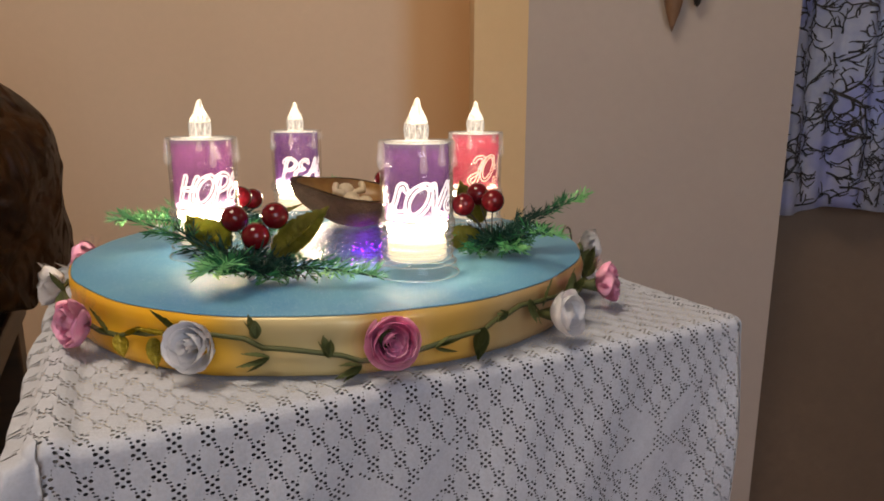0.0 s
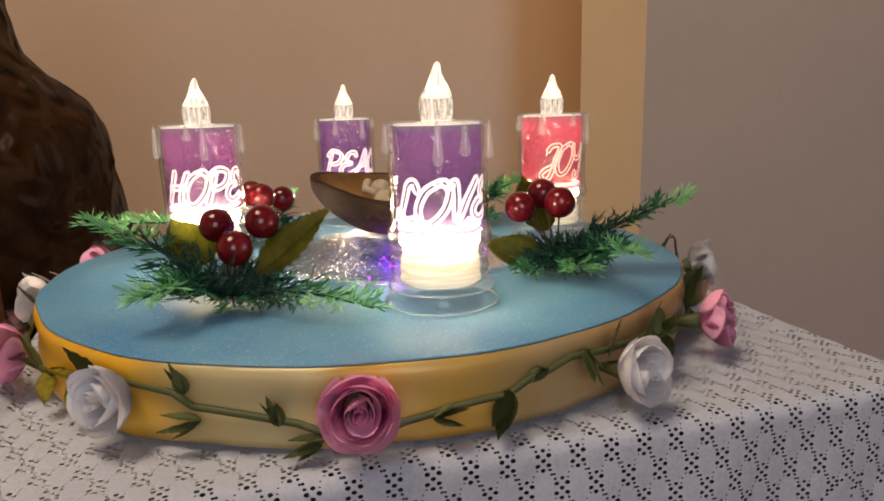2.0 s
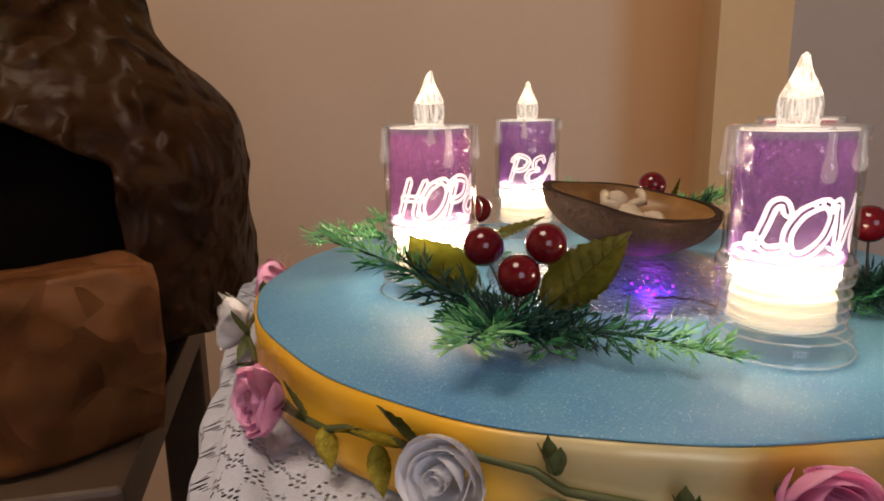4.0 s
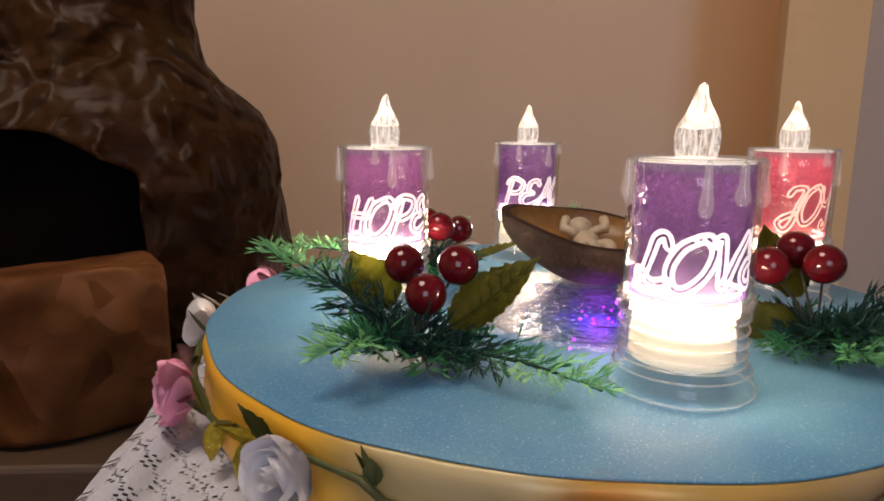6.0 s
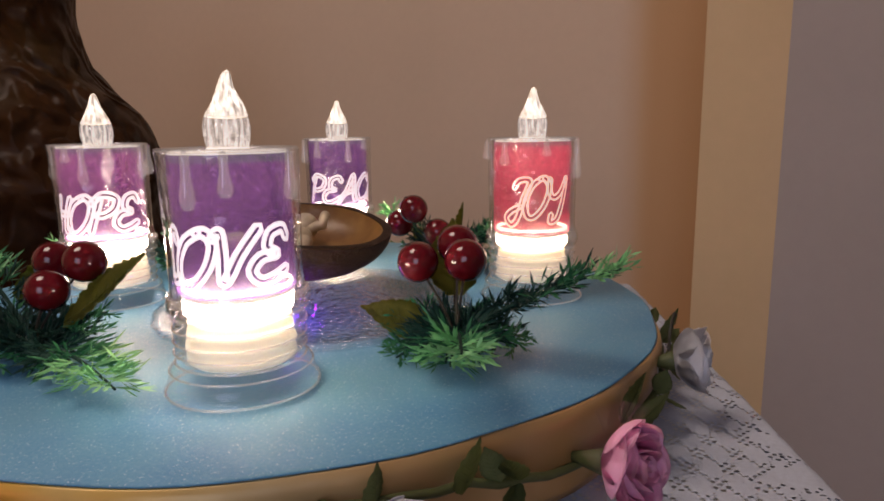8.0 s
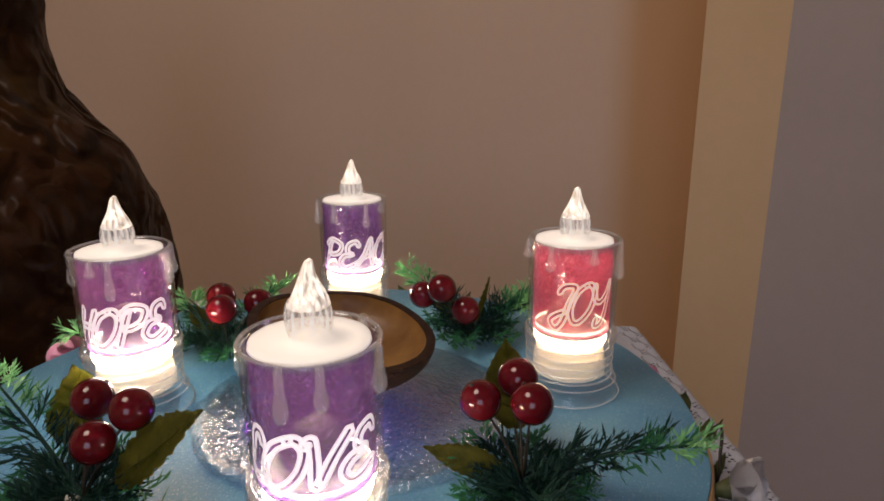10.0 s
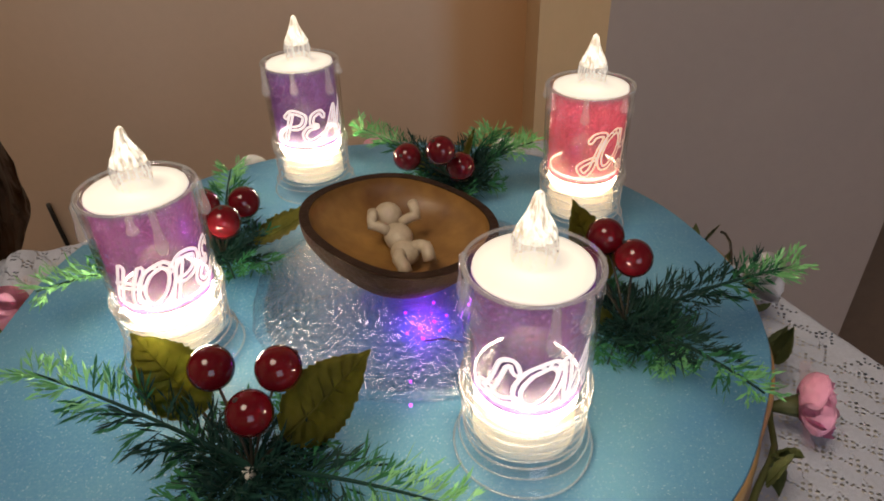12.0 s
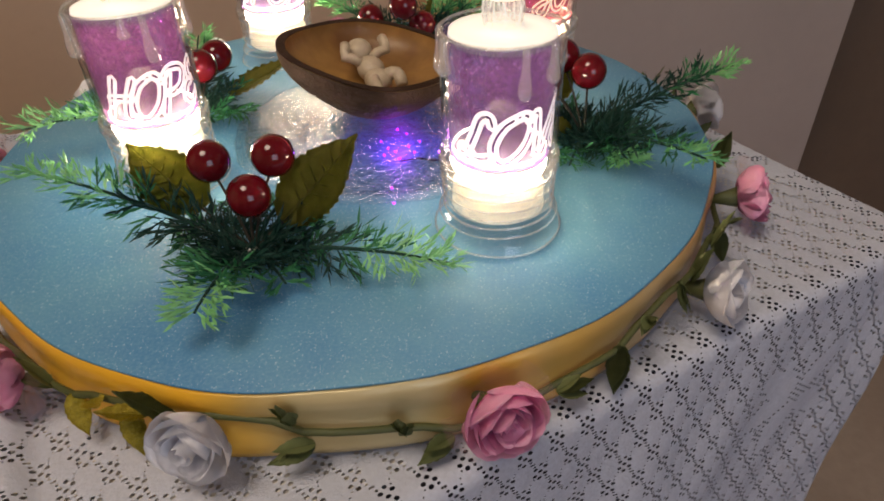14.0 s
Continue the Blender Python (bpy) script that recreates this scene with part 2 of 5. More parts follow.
RIBBON = material("gold_satin_ribbon", (0.62, 0.40, 0.10), 0.36, 0.15)
_c = ramp(RIBBON, noise_tex(RIBBON, 9, 2, 0.5, stretch=(1, 1, 0.4)), [(0.37, (0.80, 0.43, 0.02)), (0.45, (0.50, 0.34, 0.09)), (0.57, (0.55, 0.47, 0.25))])
coloured(RIBBON, mix(RIBBON, ramp(RIBBON, noise_tex(RIBBON, 16, 3, 0.5, stretch=(1, 1, 0.3)), [(0.45, (0, 0, 0)), (0.8, (0.45, 0.45, 0.45))]), _c, (0.66, 0.55, 0.30)))
# the colour goes to a deeper yellow towards -x
_x = RIBBON.node_tree.nodes.new("ShaderNodeSeparateXYZ")
_y = RIBBON.node_tree.nodes.new("ShaderNodeMapRange")
_y.interpolation_type = "SMOOTHSTEP"
for _k, _f in (("From Min", -0.035), ("From Max", -0.085), ("To Max", 0.85)):
    _y.inputs[_k].default_value = _f
RIBBON.node_tree.links.new(coords(RIBBON), _x.inputs[0])
RIBBON.node_tree.links.new(_x.outputs["X"], _y.inputs["Value"])
coloured(RIBBON, mix(RIBBON, _y.outputs["Result"], nodes_of(RIBBON)[2].inputs["Base Color"].links[0].from_socket, (0.88, 0.46, 0.012)))
# and to brown towards +x
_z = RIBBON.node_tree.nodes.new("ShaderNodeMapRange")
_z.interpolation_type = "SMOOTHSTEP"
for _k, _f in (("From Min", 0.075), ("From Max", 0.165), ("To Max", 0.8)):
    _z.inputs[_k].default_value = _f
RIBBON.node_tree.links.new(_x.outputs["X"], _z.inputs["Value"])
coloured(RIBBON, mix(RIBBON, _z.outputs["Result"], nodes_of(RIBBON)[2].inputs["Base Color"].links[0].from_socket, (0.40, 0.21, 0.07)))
bump(RIBBON, noise_tex(RIBBON, 30, 2, 0.5, stretch=(1, 1, 0.5)), 0.6, 0.004)
FOAM = two_scale("white_foam", (0.75, 0.74, 0.7), (0.7, 0.68, 0.62), 20, 200, 0.9)

# these acrylics emit a little, standing in for highlights and scattered bulb light
CLEAR = clear("clear_acrylic", (0.985, 0.985, 0.985), 0.03, 65, 0.9, 0.030, 0.006, 1.6)
CLEAR_BASE = clear("clear_candle_foot", (0.985, 0.99, 0.99), 0.04, 120, 0.3, 0.02, 0.035, 1.0, edge=0.5)
FOOT_RING = clear("rim_highlight_glow", (0.98, 0.98, 0.98), 0.04, 120, 0.1, 0.06, 0.11, 1.2)
FROST = clear("ridge_highlight_glow", (0.98, 0.98, 0.97), 0.05, 300, 0.4, 0.06, 0.10, 1.2)
DRIP_CLEAR = clear("drip_highlight_glow", (0.97, 0.97, 0.97), 0.03, 200, 0.4, 0.06, 0.06, 1.9)
DIFFUSER = two_scale("white_frosted_diffuser", (0.86, 0.85, 0.82), (0.80, 0.79, 0.75), 60, 300, 0.8)
CLEAR_DISH = clear("rippled_clear_plastic", (0.95, 0.95, 0.96), 0.07, 300, 0.8, 0.13, 0.02)


def film(name, a, b):
    m, t = sheet_light(name, a, 0.62, 0.45)
    n, l, _ = nodes_of(m)
    cell = n.new("ShaderNodeTexVoronoi")
    cell.inputs["Scale"].default_value = 1150
    l.new(coords(m), cell.inputs["Vector"])
    speck = ramp(m, noise_tex(m, 420, 3, 0.8, stretch=(1, 1, 1.8)), [(0.36, (0, 0, 0)), (0.68, (0.85, 0.85, 0.85))])
    c = mix(m, speck, a, b)
    wash = ramp(m, noise_tex(m, 70, 3, 0.6, stretch=(1, 1, 0.35)), [(0.35, (0, 0, 0)), (0.7, (0.55, 0.55, 0.55))])
    c = mix(m, wash, c, b)
    c = mix(m, 0.75, c, ramp(m, cell.outputs["Color"], [(0.15, (0.38, 0.38, 0.38)), (0.85, (1.0, 1.0, 1.0))]), "MULTIPLY")
    flake = ramp(m, cell.outputs["Color"], [(0.86, (0, 0, 0)), (0.94, (0.55, 0.55, 0.55))])
    c = mix(m, flake, c, tuple(min(1.0, v * 1.5 + 0.15) for v in b))
    streak = ramp(m, noise_tex(m, 160, 3, 0.6, stretch=(1, 1, 0.15)), [(0.60, (0, 0, 0)), (0.72, (0.6, 0.6, 0.6))])
    c = mix(m, streak, c, tuple(v * 0.45 for v in a))
    coloured(m, c)
    m.node_tree.links.new(c, t.inputs["Color"])
    # the film is thin: a share of what lies behind shows through
    see, x = n.new("ShaderNodeBsdfTransparent"), n.new("ShaderNodeMixShader")
    x.inputs[0].default_value = 0.16
    l.new(n["Material Output"].inputs["Surface"].links[0].from_socket, x.inputs[1])
    l.new(see.outputs[0], x.inputs[2])
    l.new(x.outputs[0], n["Material Output"].inputs["Surface"])
    return m


PURPLE_FILM = film("purple_glitter_film", (0.115, 0.036, 0.22), (0.24, 0.10, 0.37))
MAUVE_FILM = film("mauve_glitter_film", (0.155, 0.036, 0.19), (0.30, 0.105, 0.34))
PINK_FILM = film("coral_glitter_film", (0.48, 0.045, 0.12), (0.70, 0.14, 0.24))
# cap and letters emit in place of the bulb light that shines through them
CAP_WHITE = glowing("glowing_candle_cap", (1.0, 0.92, 0.76), 0.85)
LETTER_GLOW = glowing("lit_engraved_letters", (1.0, 0.90, 0.84), 1.7)
LETTER_SOFT = glowing("soft_engraved_letters", (1.0, 0.88, 0.80), 1.5)
LETTER_DIM = glowing("dim_engraved_letters", (1.0, 0.80, 0.58), 1.0)
CORE_GLOW = glowing("lit_candle_core", (1.0, 0.87, 0.64), 0.55)
HOT = glowing("hot_light_ring", (1.0, 0.82, 0.56), 98.0)
HOT_STRONG = glowing("strong_light_ring", (1.0, 0.82, 0.56), 150.0)
HOT_UPPER = glowing("hot_sleeve_light_ring", (1.0, 0.84, 0.62), 60.0)
HOT_DIM = glowing("dim_light_ring", (1.0, 0.78, 0.48), 24.0)
CORE_DIM = glowing("dim_candle_core", (1.0, 0.86, 0.62), 0.40)
FLAME_GLOW = glowing("lit_flame_tip", (1.0, 0.88, 0.68), 2.0)
# light and dark streaks of the fluting, put into the flame's emission strength
_streak = noise_tex(FLAME_GLOW, 650, 2, 0.6, stretch=(1, 1, 0.12))
_range = FLAME_GLOW.node_tree.nodes.new("ShaderNodeMapRange")
for _k, _x in (("From Min", 0.36), ("From Max", 0.62), ("To Min", 0.18), ("To Max", 2.1)):
    _range.inputs[_k].default_value = _x
FLAME_GLOW.node_tree.links.new(_streak, _range.inputs["Value"])
coloured(FLAME_GLOW, _range.outputs["Result"], "Emission Strength")
FLAME_CLEAR = clear("lit_fluted_plastic", (0.90, 0.89, 0.86), 0.05, 500, 0.7, 0.10, 0.32, 1.7, streak=900)
LED_PURPLE = glowing("purple_led", (0.50, 0.04, 1.0), 6.0)

SHELL_OUT = two_scale("coconut_husk_brown", (0.026, 0.013, 0.008), (0.066, 0.036, 0.022), 45, 260, 0.75, 320, 0.9, 0.0015, spec=0.2)
SHELL_IN = two_scale("coconut_inner_brown", (0.16, 0.070, 0.023), (0.42, 0.235, 0.065), 30, 160, 0.4, 200, 0.3, 0.001)
CREAM = two_scale("cream_ceramic", (0.60, 0.51, 0.37), (0.50, 0.41, 0.28), 120, 500, 0.45)
BERRY = two_scale("dark_red_berry_gloss", (0.095, 0.003, 0.007), (0.14, 0.006, 0.010), 60, 300, 0.07, 300, 0.05, 0.0005)
BERRY_EYE = two_scale("berry_end_black", (0.02, 0.012, 0.01), (0.03, 0.02, 0.016), 80, 300, 0.5)
LEAF_GOLD = two_scale("gold_glitter_leaf", (0.30, 0.25, 0.015), (0.62, 0.52, 0.06), 260, 900, 0.3, 900, 0.9, 0.0008, metal=0.4)
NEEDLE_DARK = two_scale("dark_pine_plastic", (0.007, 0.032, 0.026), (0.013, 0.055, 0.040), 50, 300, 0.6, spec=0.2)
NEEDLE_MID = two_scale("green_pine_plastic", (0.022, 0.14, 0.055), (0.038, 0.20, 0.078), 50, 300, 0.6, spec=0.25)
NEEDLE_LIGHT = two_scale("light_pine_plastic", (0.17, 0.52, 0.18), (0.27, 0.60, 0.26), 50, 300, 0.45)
STEM = two_scale("dark_wire_stem", (0.015, 0.013, 0.008), (0.03, 0.024, 0.012), 60, 300, 0.6)
VINE = two_scale("green_vine_tape", (0.06, 0.075, 0.022), (0.10, 0.11, 0.035), 40, 300, 0.6)


def petal_stuff(name, a, b, through=0.36):
    m, t = sheet_light(name, a, through, 0.7)
    c = mix(m, ramp(m, noise_tex(m, 60, 3, 0.6), [(0.3, (0, 0, 0)), (0.7, (1, 1, 1))]), a, b)
    coloured(m, c)
    m.node_tree.links.new(c, t.inputs["Color"])
    bump(m, noise_tex(m, 500, 3, 0.6), 0.2, 0.0005)
    return m


PINK_PETAL = petal_stuff("pink_foam_petal", (0.96, 0.57, 0.76), (0.97, 0.68, 0.84), 0.5)
WHITE_PETAL = petal_stuff("white_foam_petal", (0.93, 0.93, 0.96), (0.95, 0.95, 0.97), 0.5)
LEAF = petal_stuff("olive_cloth_leaf", (0.105, 0.110, 0.010), (0.20, 0.185, 0.022))
LEAF_FAR = petal_stuff("garland_leaf_green", (0.13, 0.165, 0.06), (0.21, 0.24, 0.095), 0.3)
CURTAIN = petal_stuff("grey_satin_curtain", (0.56, 0.60, 0.78), (0.70, 0.73, 0.86))
# patches of blue light on the curtain, put into the cloth's colour
_blue_light = ramp(CURTAIN, noise_tex(CURTAIN, 11, 2, 0.5), [(0.50, (0, 0, 0)), (0.62, (0.5, 0.5, 0.5))])
coloured(CURTAIN, mix(CURTAIN, _blue_light, nodes_of(CURTAIN)[2].inputs["Base Color"].links[0].from_socket, (0.30, 0.34, 0.90)))
CURTAIN_PRINT = two_scale("black_branch_print", (0.012, 0.012, 0.016), (0.02, 0.02, 0.025), 30, 200, 0.6)


def tulle_stuff(name, colour):
    m = bpy.data.materials.new(name)
    m.use_nodes = True
    n, l = m.node_tree.nodes, m.node_tree.links
    t, x = n.new("ShaderNodeBsdfTransparent"), n.new("ShaderNodeMixShader")
    b = n["Principled BSDF"]
    b.inputs["Base Color"].default_value = (*colour, 1)
    b.inputs["Roughness"].default_value = 0.5
    x.inputs[0].default_value = 0.06
    l.new(t.outputs[0], x.inputs[1])
    l.new(b.outputs[0], x.inputs[2])
    l.new(x.outputs[0], n["Material Output"].inputs["Surface"])
    return m


PINK_TULLE = tulle_stuff("pink_tulle", (0.80, 0.42, 0.45))
LEAF_CLEAR = tulle_stuff("sheer_glitter_leaf", (0.75, 0.72, 0.70))
LEAF_CLEAR.node_tree.nodes["Mix Shader"].inputs[0].default_value = 0.4
WHITE_TULLE = tulle_stuff("white_tulle", (0.80, 0.78, 0.76))

# ---- builders ----


def mesh_from(name, bm, mats, smooth=True):
    me = bpy.data.meshes.new(name)
    bm.to_mesh(me)
    bm.free()
    for m in mats if isinstance(mats, (list, tuple)) else [mats]:
        me.materials.append(m)
    if smooth:
        me.polygons.foreach_set("use_smooth", [True] * len(me.polygons))
    return me


def part(name, bm, mats, parent=None, label="", smooth=True, at=None):
    """One mesh object, under a thing or a part. bm may be a bmesh or a ready mesh."""
    me = bm if isinstance(bm, bpy.types.Mesh) else mesh_from(name, bm, mats, smooth)
    ob = new(name, me)
    if parent:
        ob.parent = parent
    if at is not None:
        ob.matrix_basis = at
    return tagged(ob, label)


def thing(name, place, label, category, group="", kind="", turn=0.0):
    ob = new(name)
    ob.empty_display_size = 0.02
    ob.matrix_basis = pose(*place, 0, 0, turn)
    return tagged(ob, label, category, group, kind)


def box(bm, lo, hi, bevel=0.0):
    b = bmesh.new()
    bmesh.ops.create_cube(b, size=1)
    c, s = [(p + q) / 2 for p, q in zip(lo, hi)], [q - p for p, q in zip(lo, hi)]
    for v in b.verts:
        v.co = Vector([c[i] + v.co[i] * s[i] for i in range(3)])
    if bevel:
        bmesh.ops.bevel(b, geom=b.edges[:], offset=bevel, segments=2, affect="EDGES", profile=0.5)
    merge(bm, b)
    return bm


def merge(bm, other, m=None, slot=0):
    if m is not None:
        bmesh.ops.transform(other, matrix=m, verts=other.verts)
    index = {}
    for v in other.verts:
        index[v] = bm.verts.new(v.co)
    for f in other.faces:
        try:
            g = bm.faces.new([index[v] for v in f.verts])
            g.material_index = slot or f.material_index
        except ValueError:
            pass
    other.free()


def lathe(profile, steps=40, wobble=None, closed=False):
    """A solid of revolution about z from (radius, height) pairs."""
    bm = bmesh.new()
    rings = []
    for k, (r, z) in enumerate(profile):
        if r < 1e-6:
            rings.append([bm.verts.new((0, 0, z))])
        else:
            ring = []
            for i in range(steps):
                a = 2 * math.pi * i / steps
                rr = r * (1 + (wobble(a, z) if wobble else 0))
                ring.append(bm.verts.new((rr * math.cos(a), rr * math.sin(a), z)))
            rings.append(ring)
    pairs = list(zip(rings, rings[1:])) + ([(rings[-1], rings[0])] if closed else [])
    for a, b in pairs:
        for i in range(steps):
            j = (i + 1) % steps
            vs = [a[i % len(a)], a[j % len(a)], b[j % len(b)], b[i % len(b)]]
            vs = [v for n, v in enumerate(vs) if v not in vs[:n]]
            if len(vs) > 2:
                bm.faces.new(vs)
    return bm


def tube(bm, points, radius, sides=6, taper=None, slot=0):
    """A round stem along points."""
    rings, last = [], None
    pts = [Vector(p) for p in points]
    for k, p in enumerate(pts):
        d = (pts[min(k + 1, len(pts) - 1)] - pts[max(k - 1, 0)]).normalized()
        side = d.cross(Vector((0, 0, 1)) if abs(d.z) < 0.95 else Vector((1, 0, 0))).normalized()
        up = side.cross(d)
        r = radius * (taper(k / (len(pts) - 1)) if taper else 1)
        rings.append([bm.verts.new(p + r * (math.cos(2 * math.pi * i / sides) * side + math.sin(2 * math.pi * i / sides) * up)) for i in range(sides)])
    for a, b in zip(rings, rings[1:]):
        for i in range(sides):
            f = bm.faces.new((a[i], a[(i + 1) % sides], b[(i + 1) % sides], b[i]))
            f.material_index = slot
    for ring, flip in ((rings[0], True), (rings[-1], False)):
        f = bm.faces.new(ring[::-1] if flip else ring)
        f.material_index = slot
    return bm


def arc(a, b, lift, steps=8):
    """Points from a to b that bow upwards by lift."""
    a, b = Vector(a), Vector(b)
    return [a.lerp(b, k / steps) + Vector((0, 0, lift * 4 * (k / steps) * (1 - k / steps))) for k in range(steps + 1)]


def aim(place, direction, roll=0.0, scale=1.0):
    """A pose whose z axis points along direction."""
    q = Vector(direction).to_track_quat("Z", "Y").to_matrix().to_4x4()
    return Matrix.Translation(place) @ q @ pose(0, 0, 0, 0, 0, roll) @ Matrix.Scale(scale, 4)


def structure(name, lo, hi, mat, label=""):
    return tagged(part(name, box(bmesh.new(), lo, hi), mat, smooth=False), label, "", "", "structure")


def seeded(k):
    return random.Random(k)

# ---- the room ----
structure("floor", (-1.8, -1.7, -0.1), (2.0, 1.4, 0.0), FLOOR, "glazed brown floor of the room")
structure("ceiling", (-1.8, -1.7, 2.5), (2.0, 1.4, 2.6), CEILING)
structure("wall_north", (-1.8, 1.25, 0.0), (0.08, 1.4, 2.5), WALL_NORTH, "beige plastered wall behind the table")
structure("wall_west", (-1.8, -1.6, 0.0), (-1.7, 1.25, 2.5), WALL)
structure("wall_east", (1.9, -1.6, 0.0), (2.0, 1.3, 2.5), WALL)
COL_L, COL_R, COL_Y = 0.050, 0.555, 1.07
column = tagged(part("column", box(bmesh.new(), (COL_L + 0.084, COL_Y, 0), (COL_R, 1.3, 2.5)), COLUMN, smooth=False),
                "greyish beige plastered concrete column", "column", "", "structure")
tagged(part("column_edge_band", box(bmesh.new(), (COL_L, COL_Y, 0), (COL_L + 0.0839, 1.3, 2.5)), OCHRE, smooth=False),
       "ochre-coloured edge band of the column", "column", "", "structure")
# wall beside the column, with the curtained window
WIN = (0.66, 1.42, 0.86, 1.80)
structure("wall_window_below", (COL_R, 1.17, 0), (1.9, 1.3, WIN[2]), SHADED_WALL, "wall under the window, its shade put in as dark brown")
structure("wall_window_above", (COL_R, 1.17, WIN[3]), (1.9, 1.3, 2.5), SHADED_WALL)
structure("wall_window_side", (COL_R, 1.17, WIN[2]), (WIN[0], 1.3, WIN[3]), SHADED_WALL)
structure("wall_window_side", (WIN[1], 1.17, WIN[2]), (1.9, 1.3, WIN[3]), SHADED_WALL)
bm = bmesh.new()
for lo, hi in (((WIN[0], 1.21, WIN[2]), (WIN[0] + 0.04, 1.25, WIN[3])), ((WIN[1] - 0.04, 1.21, WIN[2]), (WIN[1], 1.25, WIN[3])),
               ((WIN[0] + 0.04, 1.21, WIN[2]), (WIN[1] - 0.04, 1.25, WIN[2] + 0.04)), ((WIN[0] + 0.04, 1.21, WIN[3] - 0.04), (WIN[1] - 0.04, 1.25, WIN[3])),
               ((1.03, 1.21, WIN[2] + 0.04), (1.06, 1.25, WIN[3] - 0.04))):
    box(bm, lo, hi, 0.003)
window_1 = tagged(part("window_1", bm, DARK_WOOD, smooth=False), "dark-framed window behind the curtain", "window", "", "structure")
# wall behind the camera, with the window that lights the room
structure("wall_south", (-1.8, -1.7, 0), (0.17, -1.6, 2.5), WALL)
structure("wall_south", (1.33, -1.7, 0), (2.0, -1.6, 2.5), WALL)
structure("wall_south", (0.17, -1.7, 0), (1.33, -1.6, 0.92), WALL)
structure("wall_south", (0.17, -1.7, 2.08), (1.33, -1.6, 2.5), WALL)

# ---- curtain ----
CUR = (0.560, 1.30, 0.752, 1.86)


def curtain_y(x, z):
    return 1.118 + 0.012 * math.sin(x * 52 + 0.6 * math.sin(z * 7)) + 0.006 * math.sin(x * 121 + 1.3 + z * 2) - 0.01 * (1.0 - z) * math.sin(x * 26)


bm = bmesh.new()
nx, nz = 150, 40
grid = []
for i in range(nx + 1):
    x = CUR[0] + (CUR[1] - CUR[0]) * i / nx
    grid.append([bm.verts.new((x, curtain_y(x, z), z + (0.006 * math.sin(x * 30) if j == 0 else 0))) for j, z in ((j, CUR[2] + (CUR[3] - CUR[2]) * j / nz) for j in range(nz + 1))])
for i in range(nx):
    for j in range(nz):
        bm.faces.new((grid[i][j], grid[i + 1][j], grid[i + 1][j + 1], grid[i][j + 1]))
bmesh.ops.solidify(bm, geom=bm.faces[:], thickness=0.001)
curtain = tagged(part("curtain", bm, CURTAIN), "silver-grey window curtain with black branch print", "curtain")

# printed branches: forking lines grown over the cloth, kept clear of one another
bm = bmesh.new()
rng = seeded(11)
taken = {}


def free(x, z, own, gap):
    gx, gz = int(x / 0.008), int(z / 0.008)
    for i in (-1, 0, 1):
        for j in (-1, 0, 1):
            for px, pz, who in taken.get((gx + i, gz + j), ()):
                if who != own and math.hypot(px - x, pz - z) < gap:
                    return False
    return True


def printed_line(x, z, angle, length, width, depth, own, family):
    bend = rng.choice((-1, 1)) * rng.uniform(0.4, 1.5) / max(length, 0.02)
    step, pts = 0.004, [(x, z)]
    for k in range(int(length / step)):
        angle += bend * step
        x, z = x + math.cos(angle) * step, z + math.sin(angle) * step
        if not (CUR[0] + 0.002 < x < 1.12 and CUR[2] + 0.006 < z < 1.5) or (k > 3 and not free(x, z, own, 0.0050)):
            break
        pts.append((x, z))
    n = len(pts) - 1
    if n < 2:
        return
    rows = ([], [])
    for k, (px, pz) in enumerate(pts):
        w = width * (1 - 0.45 * k / n) * 0.5
        qx, qz = pts[min(k + 1, n)][0] - pts[max(k - 1, 0)][0], pts[min(k + 1, n)][1] - pts[max(k - 1, 0)][1]
        d = math.hypot(qx, qz) or 1
        for row, s in zip(rows, (1, -1)):
            vx, vz = px - s * qz / d * w, pz + s * qx / d * w
            row.append(bm.verts.new((vx, curtain_y(vx, vz) - 0.0018, vz)))
        taken.setdefault((int(px / 0.008), int(pz / 0.008)), []).append((px, pz, own))
    for k in range(n):
        bm.faces.new((rows[0][k], rows[1][k], rows[1][k + 1], rows[0][k + 1]))
    if depth < 4:
        side = rng.choice((-1, 1))
        k = 2
        while k <= n:
            px, pz = pts[k]
            qx, qz = pts[min(k + 1, n)][0] - pts[k - 1][0], pts[min(k + 1, n)][1] - pts[k - 1][1]
            printed_line(px, pz, math.atan2(qz, qx) + side * rng.uniform(0.5, 1.0), length * rng.uniform(0.45, 0.7), max(0.0025, width * 0.66), depth + 1, own * 10 + 1 + k % 9, family)
            side = -side
            k += rng.choice((2, 3, 4))


for k in range(1300):
    px, pz = rng.uniform(0.565, 1.08), rng.uniform(0.762, 1.30)
    if free(px, pz, -1, 0.0085):
        big = k < 26
        printed_line(px, pz, rng.uniform(0, 6.28), rng.uniform(0.09, 0.14) if big else rng.uniform(0.03, 0.06), 0.0062 if big else 0.0040, 0 if big else 2, 1000 + k * 7919, k)
tagged(part("branch_print", bm, CURTAIN_PRINT, curtain, "black forking branch print", smooth=False), kind="stuff")

